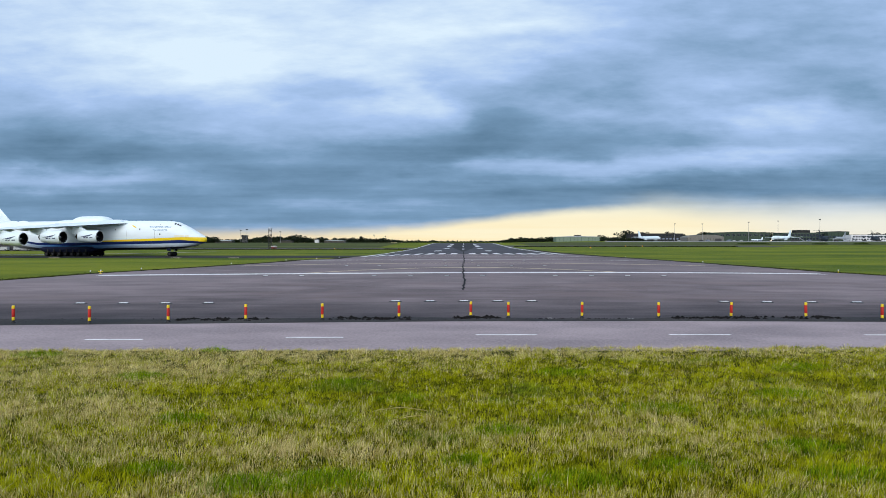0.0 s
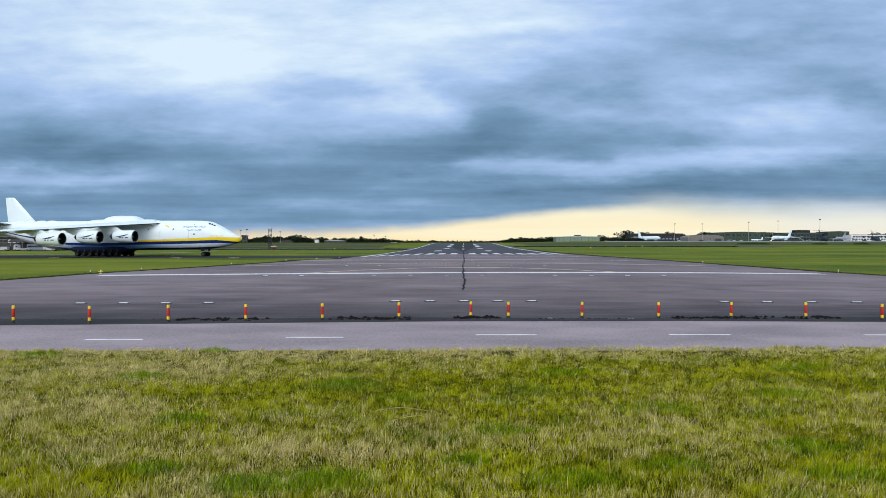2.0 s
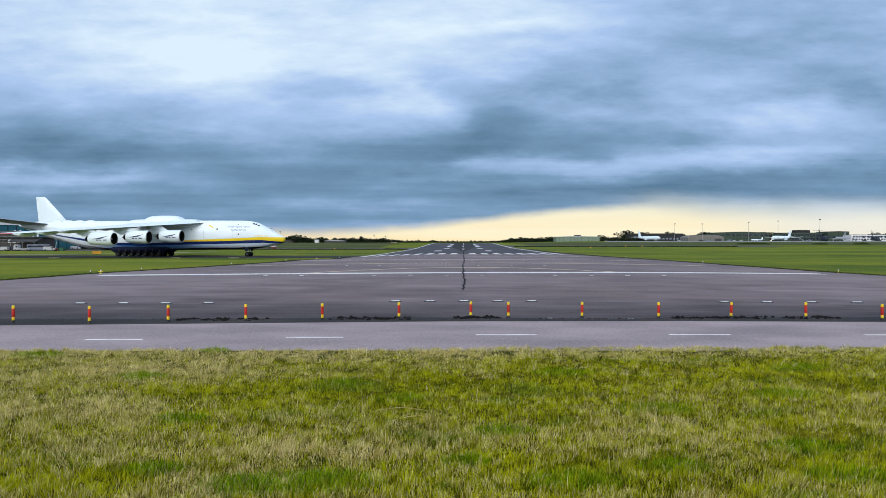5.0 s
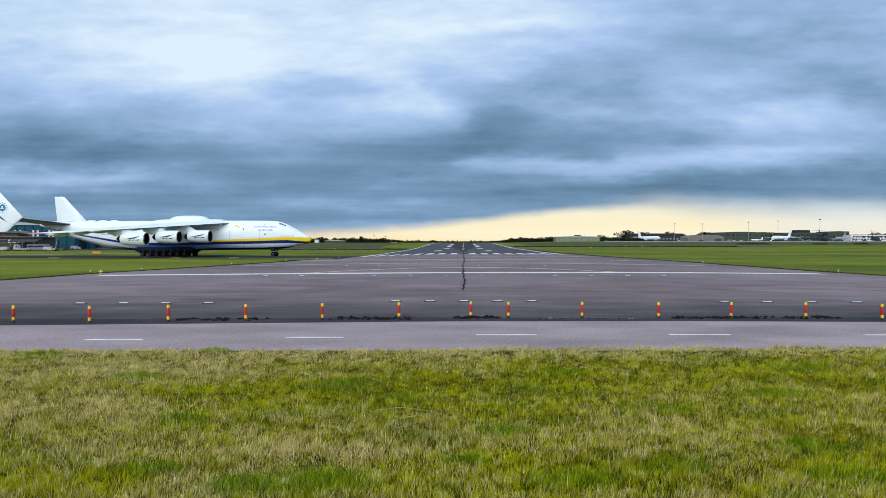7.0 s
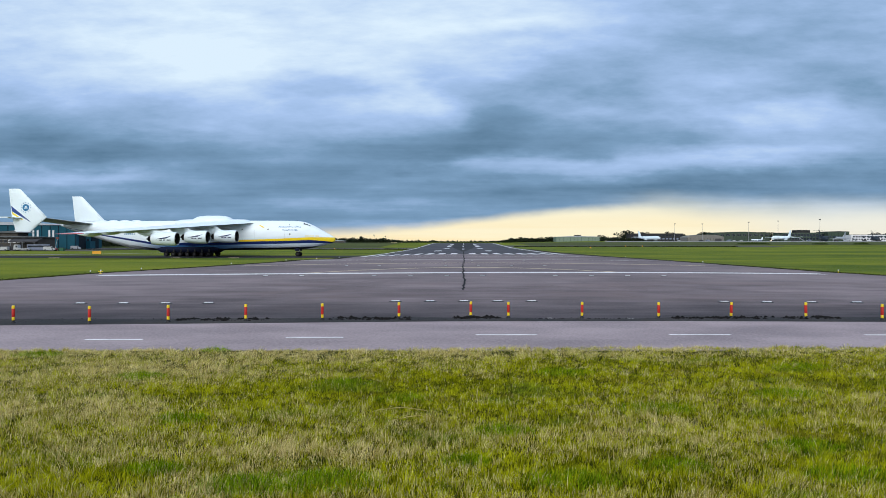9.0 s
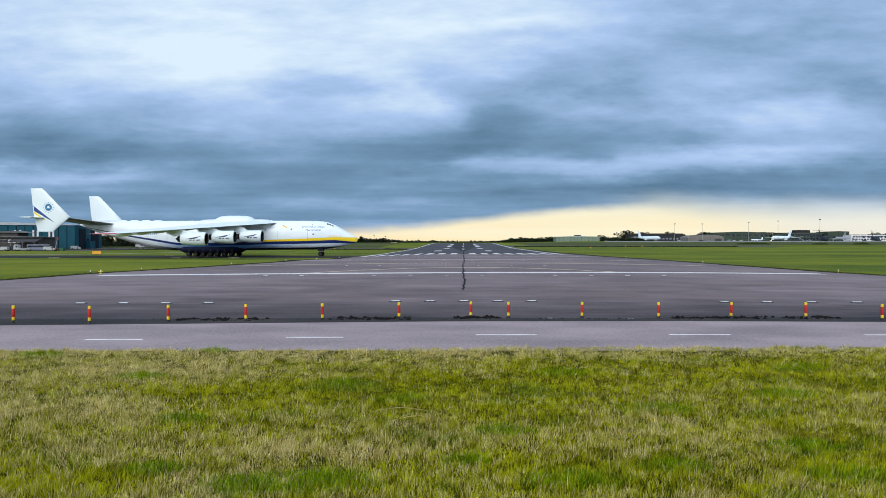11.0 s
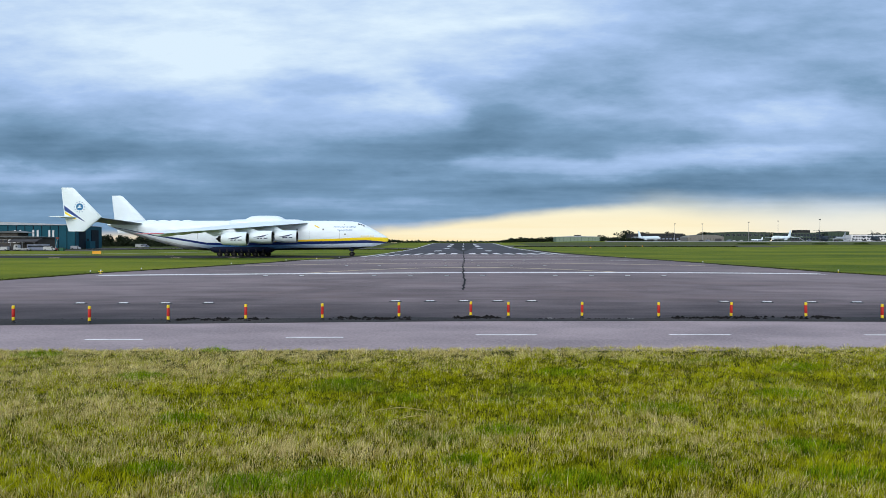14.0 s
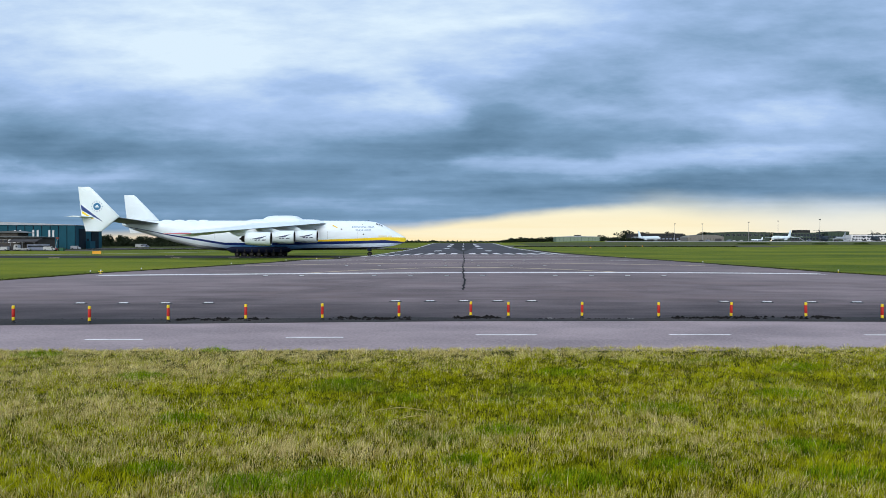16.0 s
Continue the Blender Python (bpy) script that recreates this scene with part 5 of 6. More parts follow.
air_stairs(522.3, 940, 180)
air_stairs(612.5, 960, 190)
for px, dd, kind in ((359.0, 980, 0), (360.5, 900, 2), (369.1, 900, 1), (434.1, 960, 0), (444.2, 960, 0), (472.0, 960, 1), (505.3, 930, 2), (517.4, 940, 2), (528.2, 930, 1), (549.0, 900, 2), (585.2, 930, 0), (588.4, 900, 2), (595.4, 880, 2), (537.9, 950, 0), (425.7, 960, 1)):
    van("van" if kind < 2 else "tractor", 5.5 if kind else 4.4, 2.4 if kind else 1.7, (M["van_white"], M["van_blue"], M["roof_dark"])[kind], on_land(px, dd, 180 * (kind % 2)), ("white van parked on the far apron", "grey-blue van parked on the far apron", "dark aircraft tractor on the far apron")[kind], "vehicle")


# trees
def tree_kind(seed, h, spread):
    rng = np.random.default_rng(seed)
    e = empty("tree")
    bm = bmesh.new()
    pts = [(0.0, 0.0, -0.4, 0.055 * h), (0.02 * h, 0.01 * h, 0.25 * h, 0.036 * h), (0.0, 0.03 * h, 0.5 * h, 0.022 * h), (0.03 * h, 0.0, 0.75 * h, 0.008 * h)]
    rings(bm, [[(x + r * math.cos(a), y + r * math.sin(a), z) for a in [2 * math.pi * k / 8 for k in range(8)]] for x, y, z, r in pts])
    for k in range(6):
        a = k * 1.05 + rng.uniform(0, 0.6)
        z0 = h * rng.uniform(0.28, 0.5)
        cyl(bm, 0.014 * h, 0.004 * h, 0, 0.38 * h, 6, Matrix.Translation((0, 0, z0)) @ Matrix.Rotation(a, 4, "Z") @ Matrix.Rotation(rng.uniform(0.5, 1.0), 4, "Y"))
    part("trunk", bm, M["bark"], e, "dark trunk and limbs")
    n = 1300
    cl = 24
    cen = np.stack([rng.normal(0, 0.36, cl) * spread * h, rng.normal(0, 0.36, cl) * spread * h, h * (0.14 + 0.76 * rng.beta(1.2, 1.3, cl))], 1)
    rad = h * rng.uniform(0.13, 0.23, cl)
    which = rng.integers(0, cl, n)
    d = rng.normal(0, 1, (n, 3))
    d /= np.linalg.norm(d, axis=1)[:, None]
    c = cen[which] + d * (rad[which] * rng.uniform(0.55, 1.0, n) ** 0.5)[:, None] * np.array([1.15, 1.15, 0.8])
    c[:, 2] = np.clip(c[:, 2], 0.06 * h, 1.02 * h)
    s = h * rng.uniform(0.022, 0.05, n)
    a = rng.normal(0, 1, (n, 3)) * s[:, None]
    b = rng.normal(0, 1, (n, 3)) * s[:, None]
    vs = np.stack([c - a, c + b * 0.7, c + a, c - b * 0.7], 1).reshape(-1, 3)
    fs = [(4 * k, 4 * k + 1, 4 * k + 2, 4 * k + 3) for k in range(n)]
    mesh_part("crown", [tuple(p) for p in vs], fs, M["leaf"], e, "ragged dark green crown")
    return tagged(e, "dark green broadleaf tree in a far tree line", "tree", "trees round the airfield")


KINDS = [tree_kind(31, 8.0, 0.55), tree_kind(32, 8.0, 0.8), tree_kind(33, 8.0, 0.65), tree_kind(34, 8.0, 1.0)]
for k, t in enumerate(KINDS):
    t.matrix_basis = on_land(-205 + 3 * k, 470 + k)


def tree_row(x0, x1, y, z0, z1, step, seed):
    """A ragged row of trees whose tops run from z0 to z1."""
    rng = random.Random(seed)
    x = x0
    while x < x1:
        f = (x - x0) / max(1e-6, x1 - x0)
        yy = y + rng.uniform(-6, 10)
        h = max(2.0, (z0 + (z1 - z0) * f) - land(x, yy)) * rng.uniform(0.62, 1.18)
        t = copy_thing(KINDS[rng.randrange(4)], Matrix.Identity(4))
        t.matrix_basis = on_land(x, yy, rng.uniform(0, 360)) @ Matrix.Diagonal((h / 8 * rng.uniform(1.2, 1.8), h / 8, h / 8, 1))
        x += step * (1.5 if y > 1090 else 1.0) * rng.uniform(0.6, 1.1)


tree_row(-240.2, -219.2, 445, 9.1, 9.9, 4, 40)
tree_row(-219.4, -201.3, 440, 9.4, 7.1, 3.5, 41)
tree_row(-208.6, -188.9, 450, 7.6, 7.2, 4, 42)
tree_row(-229.4, -178.4, 425, 4.4, 3.6, 4, 43)
tree_row(-296.9, -258.9, 700, 7.8, 9.0, 6, 44)
tree_row(-237.8, -230.0, 640, 10.2, 9.6, 5, 45)
tree_row(-230.4, -221.7, 620, 11.0, 10.5, 3.5, 46)
tree_row(-309.0, -271.3, 860, 8.2, 8.9, 4, 47)
tree_row(-277.7, -260.7, 880, 12.1, 12.1, 4, 48)
tree_row(-260.7, -234.5, 880, 10.6, 13.7, 4, 49)
tree_row(-234.5, -195.9, 880, 13.7, 13.7, 4, 50)
tree_row(-191.4, -157.5, 860, 13.4, 10.4, 4, 51)
tree_row(-164.9, -113.6, 900, 10.0, 12.3, 4, 52)
tree_row(-123.7, -72.1, 980, 11.5, 10.6, 4, 53)
tree_row(-93.6, -9.5, 1200, 11.3, 9.2, 5, 54)
tree_row(-25.0, 139.4, 1500, 10.8, 10.8, 6, 55)
tree_row(100.8, 123.0, 1150, 8.9, 10.9, 8, 56)
tree_row(109.4, 184.1, 1040, 12.9, 13.8, 6, 57)
tree_row(261.2, 312.4, 1080, 17.1, 13.3, 7, 58)
tree_row(330.6, 431.4, 1150, 24.0, 23.0, 12, 59)
tree_row(448.0, 504.8, 1200, 21.8, 23.9, 12, 60)
tree_row(600.2, 642.6, 1210, 26.2, 23.0, 10, 61)
tree_row(753.0, 768.8, 1200, 25.0, 25.0, 10, 62)
tree_row(803.5, 900.3, 1200, 28.1, 25.0, 14, 63)
tree_row(235.6, 257.7, 1050, 11.2, 13.0, 6, 64)


def bush_bank(x, y, w, h, seed):
    rng = np.random.default_rng(seed)
    n = 900
    f = rng.uniform(-1, 1, n)
    c = np.stack([x + f * w / 2, y + rng.normal(0, 1.2, n), rng.uniform(0, 1, n) * h * np.sqrt(np.clip(1 - f ** 2, 0.05, 1)) * rng.uniform(0.5, 1.0, n)], 1)
    c[:, 2] += land(x, y)
    a, b = rng.normal(0, 0.35, (n, 3)), rng.normal(0, 0.3, (n, 3))
    vs = np.stack([c - a, c + b, c + a, c - b], 1).reshape(-1, 3)
    ob = mesh_part("bush", [tuple(p) for p in vs], [(4 * k, 4 * k + 1, 4 * k + 2, 4 * k + 3) for k in range(n)], M["scrub"])
    return tagged(ob, "low dark green bushes in the far grass", "bush", kind="stuff")


def hedge(x0, x1, y, h0, h1, seed, density=1.0, leaf=0.5, name="hedge", label="dark dense hedge and scrub along the airfield boundary", mat="leaf"):
    """A long dense hedge with an uneven top."""
    rng = np.random.default_rng(seed)
    n = int((x1 - x0) * 22 * density)
    x = rng.uniform(x0, x1, n)
    top = h0 + (h1 - h0) * (x - x0) / (x1 - x0)
    swell = sum(np.sin(x * f + p) for f, p in ((0.11, seed), (0.29, 2.0 * seed), (0.73, 3.1 * seed), (1.7, 0.7 * seed))) / 4
    top = top * (0.82 + 0.30 * swell)
    yy = y + rng.normal(0, 1.0, n)
    c = np.stack([x, yy, np.array([land(a, b) for a, b in zip(x, yy)]) + TURF + top * rng.uniform(0, 1, n) ** 0.8], 1)
    a, b = rng.normal(0, leaf, (n, 3)), rng.normal(0, leaf, (n, 3))
    vs = np.stack([c - a, c + b, c + a, c - b], 1).reshape(-1, 3)
    ob = mesh_part(name, [tuple(p) for p in vs], [(4 * k, 4 * k + 1, 4 * k + 2, 4 * k + 3) for k in range(n)], M[mat])
    return tagged(ob, label, "hedge", kind="stuff")


for k, hd in enumerate(((106, 184, 1040, 6.6, 6.2), (78, 112, 1060, 2.5, 5.0), (236, 302, 1052, 6.0, 5.5), (-330, -172, 868, 4.6, 4.6), (-200, -80, 985, 3.4, 2.6), (-84, -6, 1190, 3.0, 2.0), (-6, 115, 1490, 2.2, 2.4), (300, 345, 1090, 5.0, 6.0), (440, 505, 1180, 8.0, 9.0))):
    hedge(*hd, k + 1, 1.0, 0.7)
hedge(-232, -165, 432, 3.4, 2.6, 31, 1.6, 0.45)
# dark grass bands stand in for the shaded banks beside far taxiways
for x0, x1, y in ((44, 182, 398), (-200, -19, 341)):
    hedge(x0, x1, y, 0.5, 0.5, int(abs(x0)), 1.2, 0.16, "rough_grass", "dark rough grass painting the shaded bank at the far taxiway edge", "edge_blade")
bush_bank(240.5, 500, 25, 1.6, 1)
bush_bank(292.7, 500, 9, 1.0, 2)
bush_bank(324.7, 500, 11, 1.3, 3)


# ---- paint on the pavements ----
def bar(name, x0, x1, y0, y1, material, parent, up=0.026, nx=1, label=""):
    return sheet(name, [(y0, x0, x1), (y1, x0, x1)], material, up, parent, nx=nx, dy=4.0, label=label)


def line_across(name, pts, width, material, parent, up=0.013, label=""):
    """A painted line along smooth points (x, y), lying on the land."""
    xs, ys = [p[0] for p in pts], [p[1] for p in pts]
    q = np.polyfit(xs, ys, min(3, len(xs) - 1))
    vs, fs = [], []
    n = max(4, int((xs[-1] - xs[0]) / 1.0))
    for k in range(n + 1):
        x = xs[0] + (xs[-1] - xs[0]) * k / n
        y = float(np.polyval(q, x))
        vs += [(x, y - width / 2, land(x, y - width / 2) + up), (x, y + width / 2, land(x, y + width / 2) + up)]
        if k:
            a = 2 * k
            fs.append((a - 2, a, a + 1, a - 1))
    return mesh_part(name, vs, fs, material, parent, label)


def road_dashes():
    for x0, x1, y in ((-16.7, -14.95, 18.75), (-10.5, -8.8, 18.98), (-4.7, -2.98, 19.38), (1.01, 2.89, 19.9), (6.96, 8.87, 19.95), (12.98, 14.9, 19.9), (18.9, 20.8, 19.85)):
        bar("centre_dash", x0, x1, y - 0.19, y - 0.03, M["white_line"], road, 0.027)


def runway_paint():
    line_across("hold_line", [(-30.1, 56.65), (-14.6, 57.05), (1.9, 59.05), (18.8, 59.55), (35.0, 59.55)], 1.8, M["white_line"], runway, 0.016, "solid white painted line")
    line_across("guide_line", [(-13, 57.5), (-5, 68.2), (2.3, 71.6), (10, 69), (16.5, 60.5)], 0.9, M["yellow_line"], runway, 0.013)
    line_across("guide_line", [(-25, 80), (-12, 85), (2.8, 90), (17, 87), (33, 81)], 1.0, M["yellow_line"], runway, 0.013)
    line_across("guide_line", [(-23, 104), (-4, 108), (3.4, 109), (14, 108.5), (34, 104)], 1.2, M["white_faded"], runway, 0.013)
    line_across("guide_line", [(-22, 138), (4.6, 141), (33, 139)], 1.2, M["white_faded"], runway, 0.013)
    line_across("threshold_line", [(TILT * 167 - 26, 167), (TILT * 167, 167.5), (TILT * 167 + 27, 167)], 1.2, M["white_faded"], runway, 0.014)
    # threshold keys
    for k in range(16):
        off = (k - 7.5) * 3.4 + (0.9 if k > 7 else -0.9)
        y0, y1 = 170.0, 194.0
        vs = []
        for y in (y0, 178.0, 186.0, y1):
            for e in (-0.9, 0.9):
                x = TILT * y + off + e
                vs.append((x, y, land(x, y) + 0.026))
        mesh_part("threshold_bar", vs, [(0, 1, 3, 2), (2, 3, 5, 4), (4, 5, 7, 6)], M["white_line"], runway)
    # side stripes, aiming and touchdown bars further down
    for e in (-27.0, 27.0):
        vs, fs = [], []
        for k in range(60):
            y = 190 + k * 7.2
            for w in (-0.45, 0.45):
                x = TILT * y + e + w
                vs.append((x, y, land(x, y) + 0.026))
            if k:
                fs.append((2 * k - 2, 2 * k - 1, 2 * k + 1, 2 * k))
        mesh_part("side_stripe", vs, fs, M["white_line"], runway)
    for y0, ln, offs in ((245, 18, (-10, 10)), (318, 22, (-8.5, 8.5)), (400, 45, (-9, 9)), (500, 30, (-9, 9))):
        for e in offs:
            vs = []
            for y in (y0, y0 + ln / 2, y0 + ln):
                for w in (-1.3, 1.3):
                    x = TILT * y + e + w
                    vs.append((x, y, land(x, y) + 0.026))
            mesh_part("touchdown_bar", vs, [(0, 1, 3, 2), (2, 3, 5, 4)], M["white_line"], runway)
    for y0 in (300, 400, 500, 570):
        vs = []
        for y in (y0, y0 + 30):
            for w in (-0.45, 0.45):
                x = TILT * y + w
                vs.append((x, y, land(x, y) + 0.027))
        mesh_part("centre_line_bar", vs, [(0, 1, 3, 2)], M["white_line"], runway)
    # the ragged black joint up the middle
    rng = random.Random(4)
    vs, fs = [], []
    n = 150
    jx = 0.0
    for k in range(n + 1):
        y = 37.7 * (230 / 37.7) ** (k / n)
        jx = 0.75 * jx + rng.uniform(-0.05, 0.05) * (1 + y / 160)
        w = rng.uniform(0.03, 0.075) * (1 + y / 160)
        x = TILT * y + jx + 0.02
        vs += [(x - w, y, land(x, y) + 0.018), (x + w, y, land(x, y) + 0.018)]
        if k:
            fs.append((2 * k - 2, 2 * k - 1, 2 * k + 1, 2 * k))
    mesh_part("sealed_joint", vs, fs, M["tar"], runway, "black ragged tar-sealed joint")
    # fine joints, transverse and slanting
    for pts in ([(7.0, 37), (7.15, 62)], [(11.9, 37), (12.5, 58)], [(-5.0, 36.5), (-3.4, 51.5)], [(-13.5, 37), (-11.8, 50)]):
        (xa, ya), (xb, yb) = pts
        wd = 0.22 if xa < 0 and xa > -6 else 0.09
        vs, fs = [], []
        for k in range(13):
            x, y = xa + (xb - xa) * k / 12, ya + (yb - ya) * k / 12
            vs += [(x - wd, y, land(x, y) + 0.006), (x + wd, y, land(x, y) + 0.006)]
            if k:
                fs.append((2 * k - 2, 2 * k - 1, 2 * k + 1, 2 * k))
        mesh_part("tyre_stain", vs, fs, M["stain"], runway, "faint dark rubber track")
    for xa, ya, xb, yb, wd in ((5.2, 47.0, 10.6, 31.5, 0.05), (8.6, 50.0, 12.4, 33.0, 0.05), (-8.5, 33.5, -2.0, 52.5, 0.55), (-9.6, 33.2, -3.3, 52.5, 0.3), (12.0, 44.0, 25.0, 33.5, 0.05), (-24.0, 41.0, -8.0, 43.5, 0.05), (-27.0, 35.5, -13.0, 37.5, 0.06)):
        vs, fs = [], []
        for k in range(25):
            f = k / 24
            x, y = xa + (xb - xa) * f + 0.03 * math.sin(9 * f + xa), ya + (yb - ya) * f
            ww = wd * (0.75 + 0.5 * math.sin(17 * f + ya) ** 2)
            vs += [(x - ww, y, land(x, y) + 0.007), (x + ww, y, land(x, y) + 0.007)]
            if k:
                fs.append((2 * k - 2, 2 * k - 1, 2 * k + 1, 2 * k))
        mesh_part("pavement_joint" if wd < 0.1 else "tyre_stain", vs, fs, M["apron_dark"] if wd < 0.1 else M["stain"], runway, "thin dark joint" if wd < 0.1 else "dark curved rubber track")


def dirt_strip(depth, ragged, material, up, seed, label):
    """Ground-in dirt along the road edge, with a ragged far side."""
    rng = random.Random(seed)
    vs, fs, q = [], [], 0.0
    for k in range(241):
        x = -34 + 0.3 * k
        q = 0.8 * q + rng.uniform(-ragged, ragged)
        y0 = float(np.interp(x, (-34, -15.6, -7.7, 0.3, 9, 16, 40), (21.8, 22.05, 22.55, 23.1, 23.2, 23.0, 22.9)))
        y1 = max(23.6, y0 + depth * 0.5) + depth * 0.5 + 0.012 * x + q + ragged * 2 * math.sin(x * 0.4 + seed)
        for j in range(5):
            y = y0 + (y1 - y0) * j / 4
            vs.append((x, y, land(x, y) + up))
        if k:
            fs += [(5 * k - 5 + j, 5 * k + j, 5 * k + j + 1, 5 * k - 4 + j) for j in range(4)]
    mesh_part("dirt_strip", vs, fs, material, dark_pad, label)


def paint_scraps():
    for x, y, w in ((-11.2, 23.62, 0.28), (-5.6, 23.8, 0.2), (3.9, 24.1, 0.22), (6.9, 24.05, 0.25), (9.6, 24.0, 0.2), (14.7, 23.9, 0.22)):
        bar("paint_remnant", x, x + w, y, y + 0.09, M["white_faded"], dark_pad, 0.015)


road_dashes()
paint_scraps()
dirt_strip(1.0, 0.12, M["dirt"], 0.0235, 9, "dark washed-in dirt along the edge")
runway_paint()


# ---- marker posts along the road ----
def marker_post():
    e = empty("marker_post")
    bm = bmesh.new()
    cyl(bm, 0.10, 0.085, 0.0, 0.045, 18)
    cyl(bm, 0.055, 0.05, 0.045, 0.10, 14)
    part("foot", bm, M["dark_metal"], e, "dark bolted foot plate")
    bm = bmesh.new()
    prof = [(0.048, 0.025), (0.057, 0.04), (0.057, 0.205), (0.055, 0.21)]
    rings(bm, [[(0.88 * r * math.cos(a), 0.88 * r * math.sin(a), z) for a in [2 * math.pi * k / 18 for k in range(18)]] for r, z in prof])
    part("lower_sleeve", bm, M["yellow_plastic"], e, "yellow plastic lower sleeve", True)
    bm = bmesh.new()
    prof = [(0.055, 0.208), (0.059, 0.215), (0.059, 0.50), (0.055, 0.507)]
    rings(bm, [[(0.88 * r * math.cos(a), 0.88 * r * math.sin(a), z) for a in [2 * math.pi * k / 18 for k in range(18)]] for r, z in prof])
    part("reflector_sleeve", bm, M["red_plastic"], e, "red reflective middle sleeve", True)
    bm = bmesh.new()
    prof = [(0.055, 0.505), (0.058, 0.512), (0.058, 0.585), (0.052, 0.602), (0.04, 0.612)]
    rings(bm, [[(0.88 * r * math.cos(a), 0.88 * r * math.sin(a), z) for a in [2 * math.pi * k / 18 for k in range(18)]] for r, z in prof])
    part("cap", bm, M["yellow_plastic"], e, "yellow plastic top band and cap", True)
    return tagged(e, "red and yellow frangible marker post beside the road", "marker post", "marker posts along the road")


POSTS = ((-15.2, 22.78, 0.3, 0.5), (-12.4, 22.58, -0.4, 0.6), (-9.78, 22.92, 0.5, -0.5), (-7.12, 23.25, 0.0, 0.4), (-4.43, 23.62, 0.6, 0.0),
         (-1.64, 24.05, -0.5, 0.6), (1.05, 24.4, 0.4, -1.2), (2.46, 24.25, 0.0, 0.3), (5.23, 24.25, -0.5, 0.8), (8.07, 24.1, 0.3, 0.0),
         (10.82, 24.2, 0.8, 1.5), (13.58, 24.1, -0.6, 0.4), (16.06, 23.55, 0.4, 1.0), (18.9, 23.7, 0, 0))
first = marker_post()
for k, (x, y, rx, ry) in enumerate(POSTS):
    m = pose(x, y, land(x, y) + (0.021 if y < 23.5 else 0.001), rx, ry, 37 * k)
    if k == 0:
        first.matrix_basis = m
    else:
        copy_thing(first, m)


# ---- lights set in and beside the pavement ----
def inset_light():
    e = empty("inset_light")
    bm = bmesh.new()
    rings(bm, [[(0.31 * s * math.cos(a), 0.22 * s * math.sin(a), z) for a in [2 * math.pi * k / 20 for k in range(20)]] for s, z in ((1.0, 0.0), (0.96, 0.018), (0.7, 0.03))])
    part("housing", bm, M["dark_metal"], e, "low dark cast housing")
    bm = bmesh.new()
    box(bm, -0.2, 0.2, -0.06, 0.06, 0.028, 0.062, 0.012)
    part("lens", bm, M["lens_white"], e, "pale lens block")
    return tagged(e, "flush runway end light with pale lens in asphalt", "runway light", "flush lights across the runway end")


inset = inset_light()
LIGHTS = [(-16.94, 30.1), (-14.96, 30.15), (-12.96, 30.1), (-10.99, 30.2), (-2.28, 30.95), (-0.62, 30.95), (1.01, 31.05), (2.64, 31.05), (4.27, 31.05), (13.42, 30.75), (15.42, 30.65), (17.57, 30.7), (19.66, 30.6)]
for k, (x, y) in enumerate(LIGHTS):
    m = pose(x * 0.992, y * 0.992, land(x, y))
    if k == 0:
        inset.matrix_basis = m
    else:
        copy_thing(inset, m)
for row_y, xs in ((53.4, range(-15, 20, 3)), (78.0, range(-12, 18, 4)), (98.0, range(-12, 20, 4))):
    for x in xs:
        if (x * 7 + int(row_y)) % 5 == 0:
            continue
        copy_thing(inset, pose(x + 0.3, row_y, land(x, row_y), 0, 0, 0))


def edge_light(kind):
    e = empty("edge_light")
    bm = bmesh.new()
    cyl(bm, 0.12, 0.11, 0.0, 0.03, 14)
    cyl(bm, 0.03, 0.03, 0.03, 0.22, 10)
    part("stem", bm, M["yellow_plastic"] if kind else M["dark_metal"], e)
    bm = bmesh.new()
    prof = [(0.04, 0.2), (0.055, 0.23), (0.055, 0.30), (0.045, 0.34), (0.02, 0.36)]
    rings(bm, [[(r * math.cos(a), r * math.sin(a), z) for a in [2 * math.pi * k / 14 for k in range(14)]] for r, z in prof])
    part("globe", bm, M["lens_white"], e, "white glass globe", True)
    if kind:
        bm = bmesh.new()
        box(bm, -0.24, 0.24, -0.03, 0.03, 0.15, 0.2, 0.01)
        part("bracket", bm, M["yellow_plastic"], e, "yellow cross bracket")
    return tagged(e, "small raised runway edge light with white globe", "edge light", "raised lights along the pavement edge")


ea, eb = edge_light(False), edge_light(True)
ea.matrix_basis = pose(-33.6, 61.4, land(-33.6, 61.4) + TURF)
eb.matrix_basis = pose(-32.4, 61.0, land(-32.4, 61))
for x, y, kd in ((38.9, 63.4, 1), (37.9, 94, 0), (-27.6, 84, 0), (-24.6, 101, 0), (-23.9, 122, 1), (-24.1, 150, 0), (36.3, 128, 0), (35.6, 150, 0), (-31.6, 67.5, 0)):
    copy_thing(eb if kd else ea, pose(x, y, land(x, y) + TURF, 0, 0, 20 * x))


